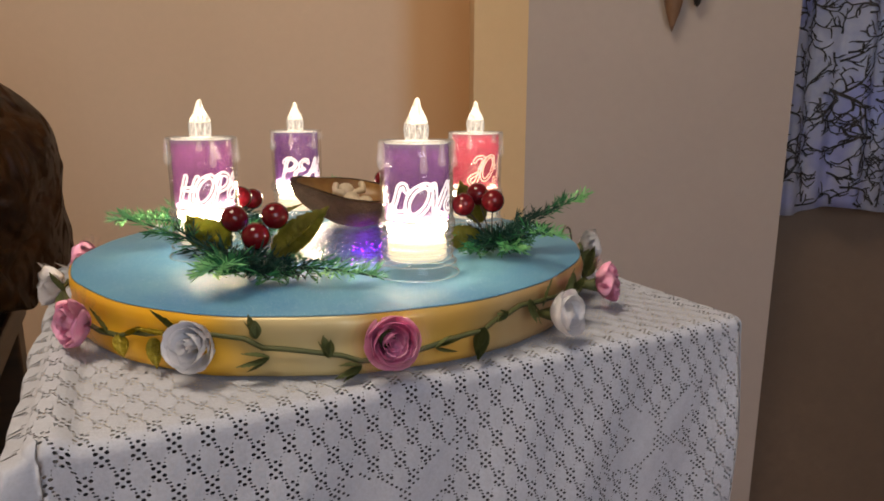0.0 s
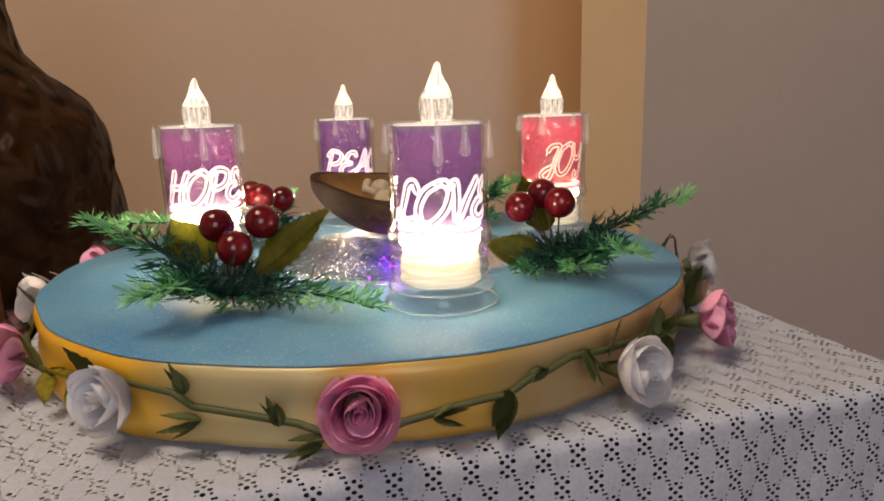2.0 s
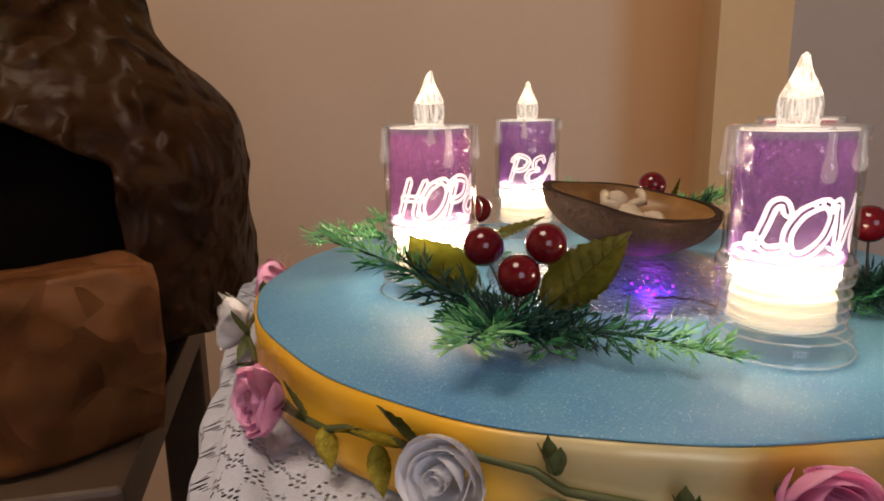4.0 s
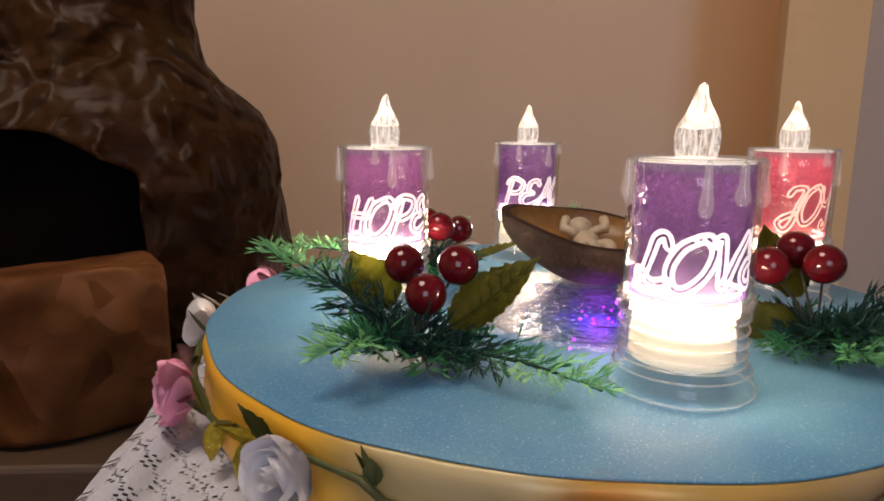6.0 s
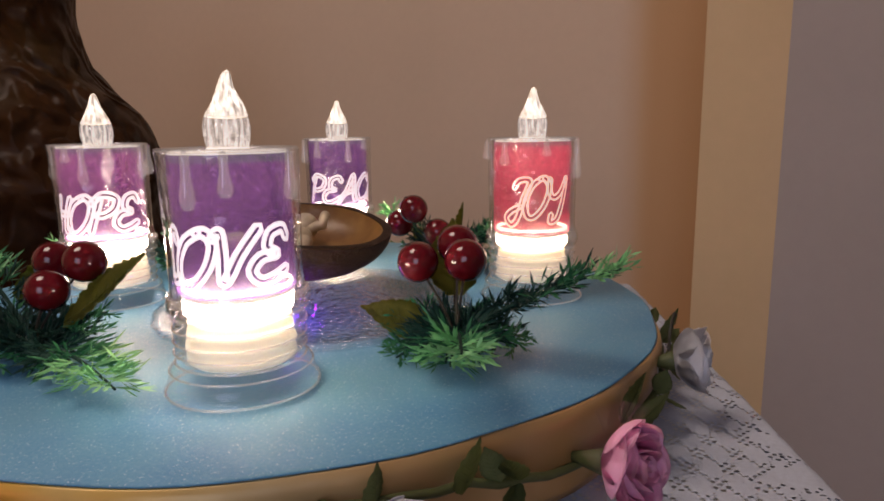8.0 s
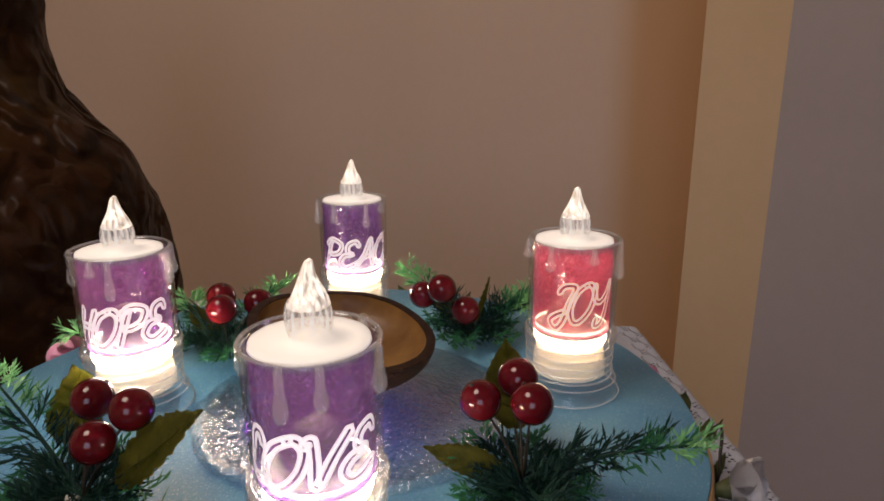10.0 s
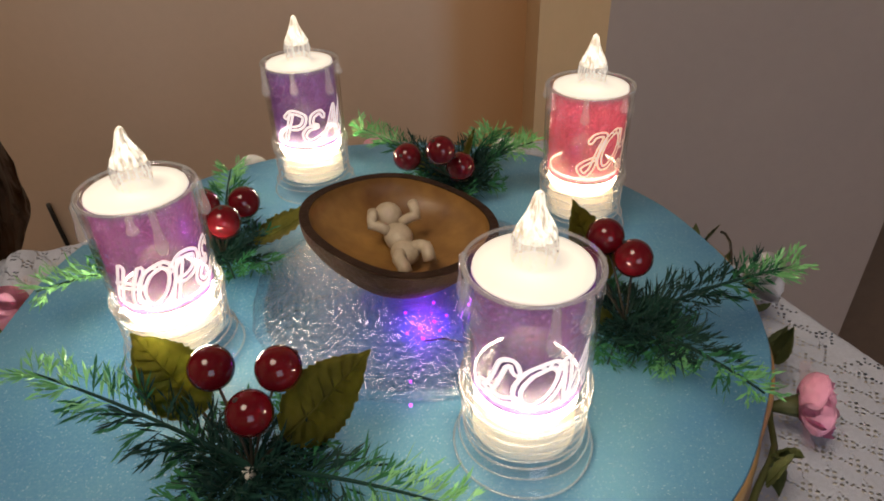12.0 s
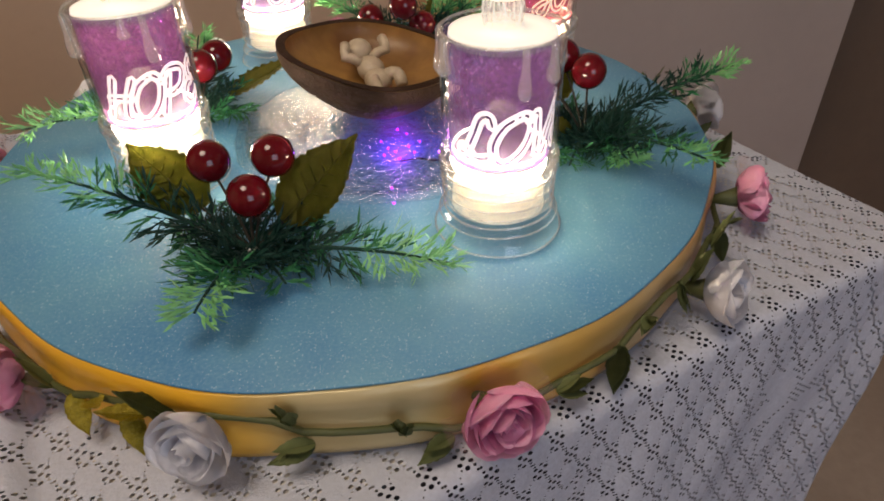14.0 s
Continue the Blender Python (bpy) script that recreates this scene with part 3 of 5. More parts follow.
# ---- pendants hung on the column ----
pendant = thing("hanging_ornament", (0.352, COL_Y - 0.014, 1.052), "brown carved wooden pendants hung on the column", "ornament")
part("drop", lathe([(0, -0.014), (0.004, -0.004), (0.011, 0.016), (0.017, 0.045), (0.018, 0.075), (0.010, 0.10), (0, 0.106)], 14), PENDANT_WOOD, pendant, at=Matrix.Scale(0.7, 4, (0, 1, 0)))
part("drop", lathe([(0, 0.022), (0.004, 0.026), (0.008, 0.04), (0.012, 0.07), (0.006, 0.10), (0, 0.104)], 14), BLACK_PLASTIC, pendant, "dark second drop", at=Matrix.Translation((0.036, 0, 0)))
part("crossbar", box(bmesh.new(), (-0.03, -0.006, 0.095), (0.07, 0.006, 0.115), 0.003), DARK_WOOD, pendant)

# ---- table and lace cloth ----
YAW = 26.4
U = Vector((math.cos(radians(YAW)), math.sin(radians(YAW)), 0))
V = Vector((-U.y, U.x, 0))
U0, U1, V0, V1, TOP = -0.048, 0.397, 0.3075, 0.717, 0.7755


def at_uv(u, v, z):
    return U * u + V * v + Vector((0, 0, z))


small_table = thing("small_table", at_uv((U0 + U1) / 2, (V0 + V1) / 2, 0), "small dark wooden table under a lace cloth", "table", turn=YAW)
hw, hd = (U1 - U0) / 2 - 0.016, (V1 - V0) / 2 - 0.016
part("tabletop", box(bmesh.new(), (-hw, -hd, TOP - 0.028), (hw, hd, TOP - 0.0014), 0.004), TABLE_WOOD, small_table, smooth=False)
for sx in (-1, 1):
    for sy in (-1, 1):
        x, y = sx * (hw - 0.03), sy * (hd - 0.03)
        part("leg", box(bmesh.new(), (x - 0.02, y - 0.02, 0), (x + 0.02, y + 0.02, TOP - 0.0281), 0.003), TABLE_WOOD, small_table, smooth=False)
# sheets added behind the lace so its holes read dark, pale on one side
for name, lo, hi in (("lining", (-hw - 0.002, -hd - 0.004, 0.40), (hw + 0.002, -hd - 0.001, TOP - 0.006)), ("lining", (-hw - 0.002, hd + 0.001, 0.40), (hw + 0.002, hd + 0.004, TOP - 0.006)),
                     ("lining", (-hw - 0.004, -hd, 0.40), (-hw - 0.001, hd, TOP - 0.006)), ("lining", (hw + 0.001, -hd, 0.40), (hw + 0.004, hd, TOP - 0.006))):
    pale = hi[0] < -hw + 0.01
    part(name, box(bmesh.new(), lo, hi), PALE_BACKING if pale else DARK_BACKING, small_table, "pale sheet added behind the lace" if pale else "dark blue-grey sheet added behind the lace", smooth=False)

CU, CV = 0.00252, 0.00203
REPEAT = 12
CLUSTER = {(0, 0): 0.0, (-1, 1): 0.12, (1, 1): -0.05, (-1, -1): 0.05, (1, -1): -0.12, (0, 2): 0.10, (0, -2): -0.10}


def flower(x, y):
    """Large solid leaves with an open outline, spread over the cloth; 2 leaf, 1 outline, 0 neither."""
    iy = round((y + 0.084) / 0.17)
    shift = 0.095 if iy % 2 else 0.0
    ix = round((x - 0.3607 - shift) / 0.19)
    dx, dy = x - 0.3607 - shift - ix * 0.19, y + 0.084 - iy * 0.17
    if math.hypot(dx, dy) > 0.055:
        return 0
    best = 0
    for a in (0.9, 2.45, 3.35, 4.4, 5.5):
        p, q = dx * math.cos(a) + dy * math.sin(a) - 0.0265, -dx * math.sin(a) + dy * math.cos(a)
        e = (p / 0.022) ** 2 + (q / (0.0092 * (1 - 0.3 * p / 0.022))) ** 2
        if e < 0.8:
            return 2
        if e < 1.4:
            best = 1
    return best


def lace_hole(x, y):
    """Whether the lace is open at cell (x, y) of the cloth: the size of the hole and its shift to the side."""
    f = flower(x * CU, y * CV)
    if f == 2:
        return 0, 0
    if f == 1:
        return (0.95, 0) if (x + y) % 2 else (0, 0)
    # woven bars between dotted lines, with a knot of large holes where the lines cross
    k = round(x / 3)
    dx, dy = x - 3 * k, (y - 6 * (k % 2) + 6) % 12 - 6
    if (dx, dy) in CLUSTER:
        return 1.10 - 0.10 * (dy == 2), CLUSTER[dx, dy]
    # one set of lines is open wider than the set that crosses it
    if dx and abs(dy) == 2:
        return (0.70 if dx * dy < 0 else 0.42), 0.10 * dx
    if dx and dy == 3:
        return (0.66 if dx < 0 else 0.40), 0.26 * dx
    if dx > 0 and dy == -3:
        return 0.60, 0.26
    return 0, 0


verts, faces = [], []


def lace_patch(rows, x0, y0, seam):
    """rows[i][j]: places of the nodes; cells take the lace pattern from cell x0 + i, y0 + j."""
    ids = [[None] * len(rows[0]) for _ in rows]
    lift = {}

    def node(i, j):
        if ids[i][j] is None:
            ids[i][j] = len(verts)
            verts.append(tuple(rows[i][j]))
        return ids[i][j]

    if seam:
        # lozenges and knitted ribs stand a little proud of the open lines
        for i in range(1, len(rows) - 1):
            for j in range(1, len(rows[0]) - 1):
                x, y = x0 + i, y0 + j
                e, f = rows[i + 1][j] - rows[i - 1][j], rows[i][j + 1] - rows[i][j - 1]
                puff = math.sin(math.pi * ((2 * x + y) % REPEAT) / REPEAT) * math.sin(math.pi * ((2 * x - y) % REPEAT) / REPEAT)
                lift[i, j] = e.cross(f).normalized() * (0.0005 * puff)
        for (i, j), d in lift.items():
            rows[i][j] = rows[i][j] + d
    for i in range(len(rows) - 1):
        for j in range(len(rows[0]) - 1):
            size, shift = lace_hole(x0 + i, y0 + j) if seam else (0, 0)
            ring = [node(i, j), node(i + 1, j), node(i + 1, j + 1), node(i, j + 1)]
            if not size:
                faces.append(tuple(ring))
                continue
            a, b, c, d = rows[i][j], rows[i + 1][j], rows[i + 1][j + 1], rows[i][j + 1]
            mid = (a + b + c + d) * 0.25
            e, f, s = (b - a + c - d) * 0.5, (d - a + c - b) * 0.5, 0.40 * size
            mid = mid + e * shift
            hole = []
            for k in range(8):
                t = radians(22.5 + 45 * k - 135)
                hole.append(len(verts))
                verts.append(tuple(mid + e * (s * math.cos(t)) + f * (s * math.sin(t))))
            for k in range(4):
                h0, h1, h2 = hole[(2 * k - 1) % 8], hole[(2 * k) % 8], hole[(2 * k + 1) % 8]
                faces.append((ring[k], h1, h0))
                faces.append((ring[k], ring[(k + 1) % 4], h2, h1))


FOLD = 0.007
DROP = 0.27
nu, nv, nd, nw = round((U1 - U0 - 2 * FOLD) / CU), round((V1 - V0 - 2 * FOLD) / CV), round(DROP / CV), round(DROP / CU)
ua = [U0 + FOLD + (U1 - U0 - 2 * FOLD) * i / nu for i in range(nu + 1)]
va = [V0 + FOLD + (V1 - V0 - 2 * FOLD) * i / nv for i in range(nv + 1)]


def cloth_top(u, v):
    n = noise.noise(Vector((u * 18, v * 18, 0.3)))
    left = max(0.0, 1 - (u - U0) / 0.022)
    return at_uv(u, v, TOP + 0.0006 * n + 0.007 * math.sin(left * math.pi) * (0.7 + 0.3 * n))


def cloth_side(u, v, direction, s, run):
    """A place on the hanging part, s metres past the bend; run: the way along the edge."""
    bend = FOLD * math.pi / 2
    z0 = cloth_top(u, v).z
    if s < bend:
        a = s / FOLD
        return at_uv(u, v, z0 - FOLD * (1 - math.cos(a))) + direction * (FOLD * math.sin(a))
    down = s - bend
    wave = 0.006 * min(1, down / 0.10) * math.sin(run * 34 + 0.7 * math.sin(run * 9)) + 0.0015 * math.sin(run * 95 + down * 30) * min(1, down / 0.04)
    if direction.dot(U) < -0.7:
        wave += 0.013 * math.sin(math.pi * min(1, s / 0.045)) * (0.8 + 0.3 * noise.noise(Vector((run * 22, 0, 1))))
    return at_uv(u, v, z0 - FOLD - down) + direction * (FOLD + 0.004 * min(1, down / 0.08) + wave)


lace_patch([[cloth_top(u, v) for v in va] for u in ua], 0, 0, True)
depth = [DROP * j / nd for j in range(nd + 1)]
wide = [DROP * j / nw for j in range(nw + 1)]
lace_patch([[cloth_side(u, va[0], -V, s, u) for s in depth[::-1]] for u in ua], 0, -nd, True)
lace_patch([[cloth_side(ua[-1], v, U, s, v + 3) for v in va] for s in wide], nu, 0, True)
lace_patch([[cloth_side(ua[0], v, -U, s, v + 6) for v in va] for s in wide[::-1]], -nw, 0, True)
lace_patch([[cloth_side(u, va[-1], V, s, u + 9) for s in depth] for u in ua], 0, nv, True)
for cu, cv, a0, runs in ((ua[0], va[0], 180, (va[0] + 6, ua[0])), (ua[-1], va[0], 270, (ua[-1], va[0] + 3)), (ua[-1], va[-1], 0, (va[-1] + 3, ua[-1] + 9)), (ua[0], va[-1], 90, (ua[0] + 9, va[-1] + 6))):
    rows = []
    for k in range(7):
        a, f = radians(a0 + 15 * k), k / 6
        d = U * math.cos(a) + V * math.sin(a)
        rows.append([cloth_side(cu, cv, d, s, runs[0]).lerp(cloth_side(cu, cv, d, s, runs[1]), f) for s in depth])
    lace_patch(rows, 0, 0, False)
me = bpy.data.meshes.new("tablecloth")
me.from_pydata(verts, [], faces)
bm = bmesh.new()
bm.from_mesh(me)
bmesh.ops.remove_doubles(bm, verts=bm.verts, dist=2e-5)
bm.to_mesh(me)
bm.free()
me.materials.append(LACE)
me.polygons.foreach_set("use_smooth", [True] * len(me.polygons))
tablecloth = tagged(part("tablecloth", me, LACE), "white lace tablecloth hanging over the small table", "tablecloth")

# ---- the disc ----
CX, CY, TOPZ, RAD = -0.085, 0.531, 0.813, 0.197
BASEZ = 0.7775
H = TOPZ - BASEZ
disc = thing("wreath_base", (CX, CY, BASEZ), "round foam base with blue glitter top and gold ribbon", "base")


def uneven(a, z):
    return 0.006 * math.sin(3 * a + 0.5) + 0.004 * math.sin(7 * a + 2) + 0.0025 * math.sin(17 * a)


part("core", lathe([(0, 0.0), (RAD - 0.008, 0.0), (RAD - 0.006, 0.002), (RAD - 0.006, H - 0.004), (0, H - 0.004)], 96, uneven), FOAM, disc, "white foam core")
rim = []
for k in range(9):
    f = k / 8
    rim.append((RAD - 0.0026 + 0.0016 * math.sin(f * math.pi) + 0.001 * math.sin(f * 9), 0.001 + (H - 0.0022) * f))


def ruffled(a, z):
    return uneven(a, z) + 0.009 * noise.noise(Vector((math.cos(a) * 7, math.sin(a) * 7, z * 45)))


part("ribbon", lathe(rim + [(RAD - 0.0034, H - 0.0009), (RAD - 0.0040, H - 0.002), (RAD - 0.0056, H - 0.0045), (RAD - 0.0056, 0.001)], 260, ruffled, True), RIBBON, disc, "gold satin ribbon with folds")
part("glitter_top", lathe([(RAD - 0.012, H - 0.0039), (RAD - 0.0060, H - 0.0036), (RAD - 0.0035, H - 0.0009), (RAD - 0.0026, H - 0.0006), (RAD - 0.0034, H), (0.12, H), (0.06, H), (0, H)], 180, uneven), GLITTER, disc, "blue glittered paper top")

# ---- candles ----


STROKES = {
    "L": [[(0.80, 0.80), (0.66, 1.0), (0.46, 0.9), (0.38, 0.55), (0.26, 0.15), (0.08, 0.02), (0.04, 0.14), (0.22, 0.16), (0.55, 0.0), (0.95, 0.12)]],
    "O": [[(0.55, 1.0), (0.2, 0.82), (0.02, 0.4), (0.16, 0.04), (0.48, 0.0), (0.84, 0.3), (0.95, 0.72), (0.74, 0.98), (0.52, 0.99)]],
    "V": [[(0.02, 0.86), (0.16, 0.95), (0.28, 0.55), (0.40, 0.03), (0.68, 0.55), (1.0, 1.0)]],
    "E": [[(0.92, 0.82), (0.74, 1.0), (0.42, 0.9), (0.38, 0.62), (0.64, 0.52), (0.24, 0.44), (0.08, 0.18), (0.38, 0.0), (0.98, 0.22)]],
    "H": [[(0.34, 1.0), (0.08, 0.0)], [(0.95, 1.0), (0.74, 0.45), (0.72, 0.05), (1.0, 0.06)], [(0.12, 0.48), (0.88, 0.55)]],
    "P": [[(0.34, 0.9), (0.10, 0.0)], [(0.04, 0.78), (0.4, 1.0), (0.92, 0.88), (0.84, 0.56), (0.5, 0.42), (0.26, 0.46)]],
    "A": [[(0.0, 0.04), (0.32, 0.4), (0.66, 1.0), (0.76, 0.4), (0.9, 0.0)], [(0.22, 0.34), (0.86, 0.4)]],
    "C": [[(0.92, 0.78), (0.72, 1.0), (0.3, 0.8), (0.08, 0.4), (0.3, 0.02), (0.7, 0.05), (0.98, 0.25)]],
    "J": [[(0.35, 0.80), (0.55, 1.0), (0.98, 0.96), (0.80, 0.5), (0.66, 0.0), (0.40, -0.22), (0.12, -0.05), (0.34, 0.16), (0.7, 0.3)]],
    "Y": [[(0.05, 0.95), (0.12, 0.6), (0.36, 0.45), (0.68, 0.62), (0.95, 1.0), (0.84, 0.4), (0.62, -0.12), (0.3, -0.2), (0.3, 0.0)]],
}


def flowing(pts, steps=7):
    """A smooth line through points (Catmull-Rom)."""
    q = [pts[0]] + list(pts) + [pts[-1]]
    out = []
    for a, b, c, d in zip(q, q[1:], q[2:], q[3:]):
        for k in range(steps):
            t = k / steps
            out.append(0.5 * (2 * b + (c - a) * t + (2 * a - 5 * b + 4 * c - d) * t * t + (3 * b - a - 3 * c + d) * t ** 3))
    return out + [pts[-1]]


def word_mesh(word, width, height, radius, centre, low, mat, half=0.0014, line=0.00085):
    """A word in outlined brush strokes, bent round a cylinder; centre in degrees from -y towards +x."""
    bm = bmesh.new()
    step = width / len(word)
    for k, letter in enumerate(word):
        for stroke in STROKES[letter]:
            mid = flowing([Vector(((k - 0.06 + 1.12 * x + 0.22 * (y - 0.5)) * step - width / 2, y * height, 0)) for x, y in stroke])
            left, right = [], []
            for i, p in enumerate(mid):
                d = (mid[min(i + 1, len(mid) - 1)] - mid[max(i - 1, 0)]).normalized()
                side = Vector((-d.y, d.x, 0)) * half
                left.append(p + side)
                right.append(p - side)
            d0, d1 = (mid[0] - mid[1]).normalized() * half, (mid[-1] - mid[-2]).normalized() * half
            loop = left + [mid[-1] + d1] + right[::-1] + [mid[0] + d0, left[0]]
            tube(bm, loop, line, 6)
    for v in bm.verts:
        a = radians(centre) + v.co.x / radius
        r = radius + v.co.z * 0.25
        v.co = (r * math.sin(a), -r * math.cos(a), low + v.co.y + 0.0008 * math.sin(v.co.x * 160))
    return mesh_from("lettering", bm, mat)


# the clear body in two lathed pieces: a flared foot with a rippled neck, and the wall of the sleeve
FOOT_PROFILE = [(0.0276, 0.0005), (0.0284, 0.0012), (0.0282, 0.0026), (0.0270, 0.0038), (0.0264, 0.0066), (0.0260, 0.0080), (0.0262, 0.0092), (0.0254, 0.0106), (0.0238, 0.0122),
                (0.0230, 0.0142), (0.0238, 0.0162), (0.0230, 0.0184), (0.0239, 0.0206), (0.0231, 0.0230), (0.0240, 0.0254), (0.0232, 0.0278), (0.0238, 0.0296), (0.0216, 0.0290), (0.0214, 0.0130), (0.0, 0.0105)]
WALL_PROFILE = [(0.0238, 0.0297), (0.0250, 0.0312), (0.0257, 0.0330), (0.0254, 0.0356), (0.0241, 0.0378), (0.0236, 0.0425), (0.0240, 0.0700), (0.0243, 0.0860), (0.0246, 0.0876), (0.0238, 0.0886),
                (0.0226, 0.0880), (0.0220, 0.0860), (0.0219, 0.0400), (0.0217, 0.0300), (0.0238, 0.0297)]


def wavy(a, z):
    return 0.007 * math.sin(3 * a + z * 160) + 0.005 * math.sin(5 * a - z * 90 + 1)


def hoop(r, z, thick):
    return lathe([(r + thick * math.cos(2 * math.pi * k / 8), z + thick * math.sin(2 * math.pi * k / 8)) for k in range(8)], 56, wavy, True)


SHELL_MESH = mesh_from("shell", lathe(WALL_PROFILE, 56, wavy), CLEAR)
FOOT_MESH = mesh_from("foot", lathe(FOOT_PROFILE, 56, wavy), CLEAR_BASE)
CORE_PROFILE = [(0, 0.0112), (0.0184, 0.0112), (0.0200, 0.0126), (0.0198, 0.0146), (0.0190, 0.0156), (0.0199, 0.0172), (0.0196, 0.0192), (0.0186, 0.0202), (0.0195, 0.0218), (0.0191, 0.0240), (0.0180, 0.0250), (0.0186, 0.0266), (0.0170, 0.0292), (0, 0.0296)]
CORE_MESHES = {m: mesh_from("core", lathe(CORE_PROFILE, 40, lambda a, z: 0.012 * math.sin(2 * a + z * 700)), m) for m in (CORE_GLOW, CORE_DIM)}
RING_MESHES = {m: mesh_from("light_ring", lathe([(0.0192, 0.0302), (0.0198, 0.0315), (0.0198, 0.0345), (0.0192, 0.0358)], 32), m) for m in (HOT, HOT_STRONG, HOT_DIM)}
# upper ring, plate and cone are unseen, added to shape the sleeve's glow
UPPER_RING_MESHES = {m: mesh_from("light_ring", lathe([(0.0193, 0.0388), (0.0196, 0.0391), (0.0196, 0.0400), (0.0193, 0.0403)], 32), m) for m in (HOT_UPPER, HOT_DIM)}
PLATE_MESH = mesh_from("reflector", lathe([(0, 0.0362), (0.0200, 0.0362), (0.0203, 0.0370), (0.0200, 0.0378), (0, 0.0378)], 32), FOAM)
CONE_MESH = mesh_from("diffuser", lathe([(0, 0.0380), (0.0150, 0.0380), (0.0146, 0.0400), (0.0128, 0.0450), (0.0100, 0.0510), (0.0070, 0.0550), (0.0040, 0.0575), (0, 0.0582)], 32), DIFFUSER)
HOOP_MESHES = [mesh_from("foot_ring", hoop(r, z, w), FOOT_RING) for r, z, w in ((0.0278, 0.0014, 0.0005), (0.0258, 0.0094, 0.0004), (0.0236, 0.0124, 0.0005), (0.0238, 0.0162, 0.0004), (0.0239, 0.0206, 0.0004), (0.0240, 0.0254, 0.0005), (0.0242, 0.0302, 0.0006), (0.0238, 0.0880, 0.0007))]
COLLAR_MESH = mesh_from("collar", lathe([(0.0242 + 0.0012 * math.cos(2 * math.pi * k / 12), 0.0362 + 0.0016 * math.sin(2 * math.pi * k / 12)) for k in range(12)], 56, wavy, True), FROST)
CAP_MESH = mesh_from("cap", lathe([(0.0200, 0.0838), (0.0207, 0.0860), (0.0204, 0.0876), (0.016, 0.0868), (0.0085, 0.0872), (0.0072, 0.0885), (0.0, 0.0885)], 40), CAP_WHITE)
# flame: one teardrop, fluted and clear below, lit towards its tip
FLUTE_MESH = mesh_from("flame_socket", lathe([(0, 0.0884), (0.0068, 0.0885), (0.0074, 0.0905), (0.0078, 0.0935), (0.0078, 0.0962), (0.0073, 0.0990), (0.0062, 0.1016)], 56, lambda a, z: 0.05 * math.sin(14 * a)), FLAME_CLEAR)
bm = lathe([(0, 0.0984), (0.0066, 0.0990), (0.0071, 0.0996), (0.0061, 0.1020), (0.0049, 0.1045), (0.0036, 0.1072), (0.0026, 0.1098), (0.0020, 0.1122), (0.0014, 0.1142), (0.0, 0.1153)], 56, lambda a, z: 0.05 * math.sin(14 * a + (z - 0.098) * 120))
for v in bm.verts:
    s = max(0.0, v.co.z - 0.099)
    v.co.x += 0.07 * s + 0.0004 * math.sin(s * 420)
FLAME_MESH = mesh_from("flame", bm, FLAME_GLOW)
DRIP_MESH = mesh_from("drip", lathe([(0, -0.0135), (0.0014, -0.0132), (0.0022, -0.0115), (0.0020, -0.0090), (0.0013, -0.0055), (0.0012, 0.0), (0.0, 0.0015)], 10), DRIP_CLEAR)


def candle(place, word, width, centre, sleeve, core, label, power, seed, height=0.0185, low=0.0432):
    c = thing("candle", place, label, "candle", "lit candles on the wreath base")
    part("shell", SHELL_MESH, CLEAR, c, "clear acrylic outer shell")
    part("foot", FOOT_MESH, CLEAR_BASE, c, "clear flared acrylic foot")
    part("core", CORE_MESHES[core], core, c, "glowing white core")
    hot = HOT_STRONG if word == "HOPE" else HOT if core is CORE_GLOW else HOT_DIM
    part("light_ring", RING_MESHES[hot], hot, c, "hot white light ring")
    part("light_ring", UPPER_RING_MESHES[HOT_DIM if hot is HOT_DIM else HOT_UPPER], hot, c, "hot white light ring")
    part("reflector", PLATE_MESH, FOAM, c, "white plate added to stop the ring's light upwards")
    part("diffuser", CONE_MESH, DIFFUSER, c, "white frosted cone added to catch the ring's light")
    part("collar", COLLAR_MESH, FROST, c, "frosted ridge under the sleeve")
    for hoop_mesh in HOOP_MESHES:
        part("foot_ring", hoop_mesh, FOOT_RING, c, "moulded ring with its highlight put in as glow")
    part("sleeve", lathe([(0.0209, 0.0380), (0.0209, 0.0867)], 56), sleeve, c, "glittered film sleeve")
    part("lettering", word_mesh(word, width, height, 0.0213, centre, low, *((LETTER_GLOW, 0.0014, 0.00086) if word == "LOVE" else (LETTER_SOFT, 0.0011, 0.00065) if word == "PEACE" else (LETTER_SOFT, 0.0013, 0.00078) if core is CORE_GLOW else (LETTER_DIM, 0.0012, 0.00055))), LETTER_GLOW, c, "white outlined capitals " + word)
    part("cap", CAP_MESH, CAP_WHITE, c, "cream white candle top")
    part("flame_socket", FLUTE_MESH, FLAME_CLEAR, c, "clear fluted flame base")
    r = seeded(seed)
    part("flame", FLAME_MESH, FLAME_GLOW, c, "lit plastic flame", at=Matrix.Rotation(r.uniform(0, 6.28), 4, "Z"))
    for k in range(7):
        a, s = radians(360 * k / 7 + r.uniform(-18, 18)), r.uniform(0.5, 1.6)
        m = Matrix.Translation((0.0243 * math.sin(a), -0.0243 * math.cos(a), 0.0868)) @ Matrix.Diagonal((1.25, 1.25, s, 1))
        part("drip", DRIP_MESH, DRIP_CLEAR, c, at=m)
    bulb = lamp("candle_bulb", "POINT", (place[0], place[1], place[2] + 0.0760), power * 0.24, (1.0, 0.80, 0.52), 0.006)
    bulb.parent = c
    bulb.matrix_basis = Matrix.Translation((0, 0, 0.0760))
    return c


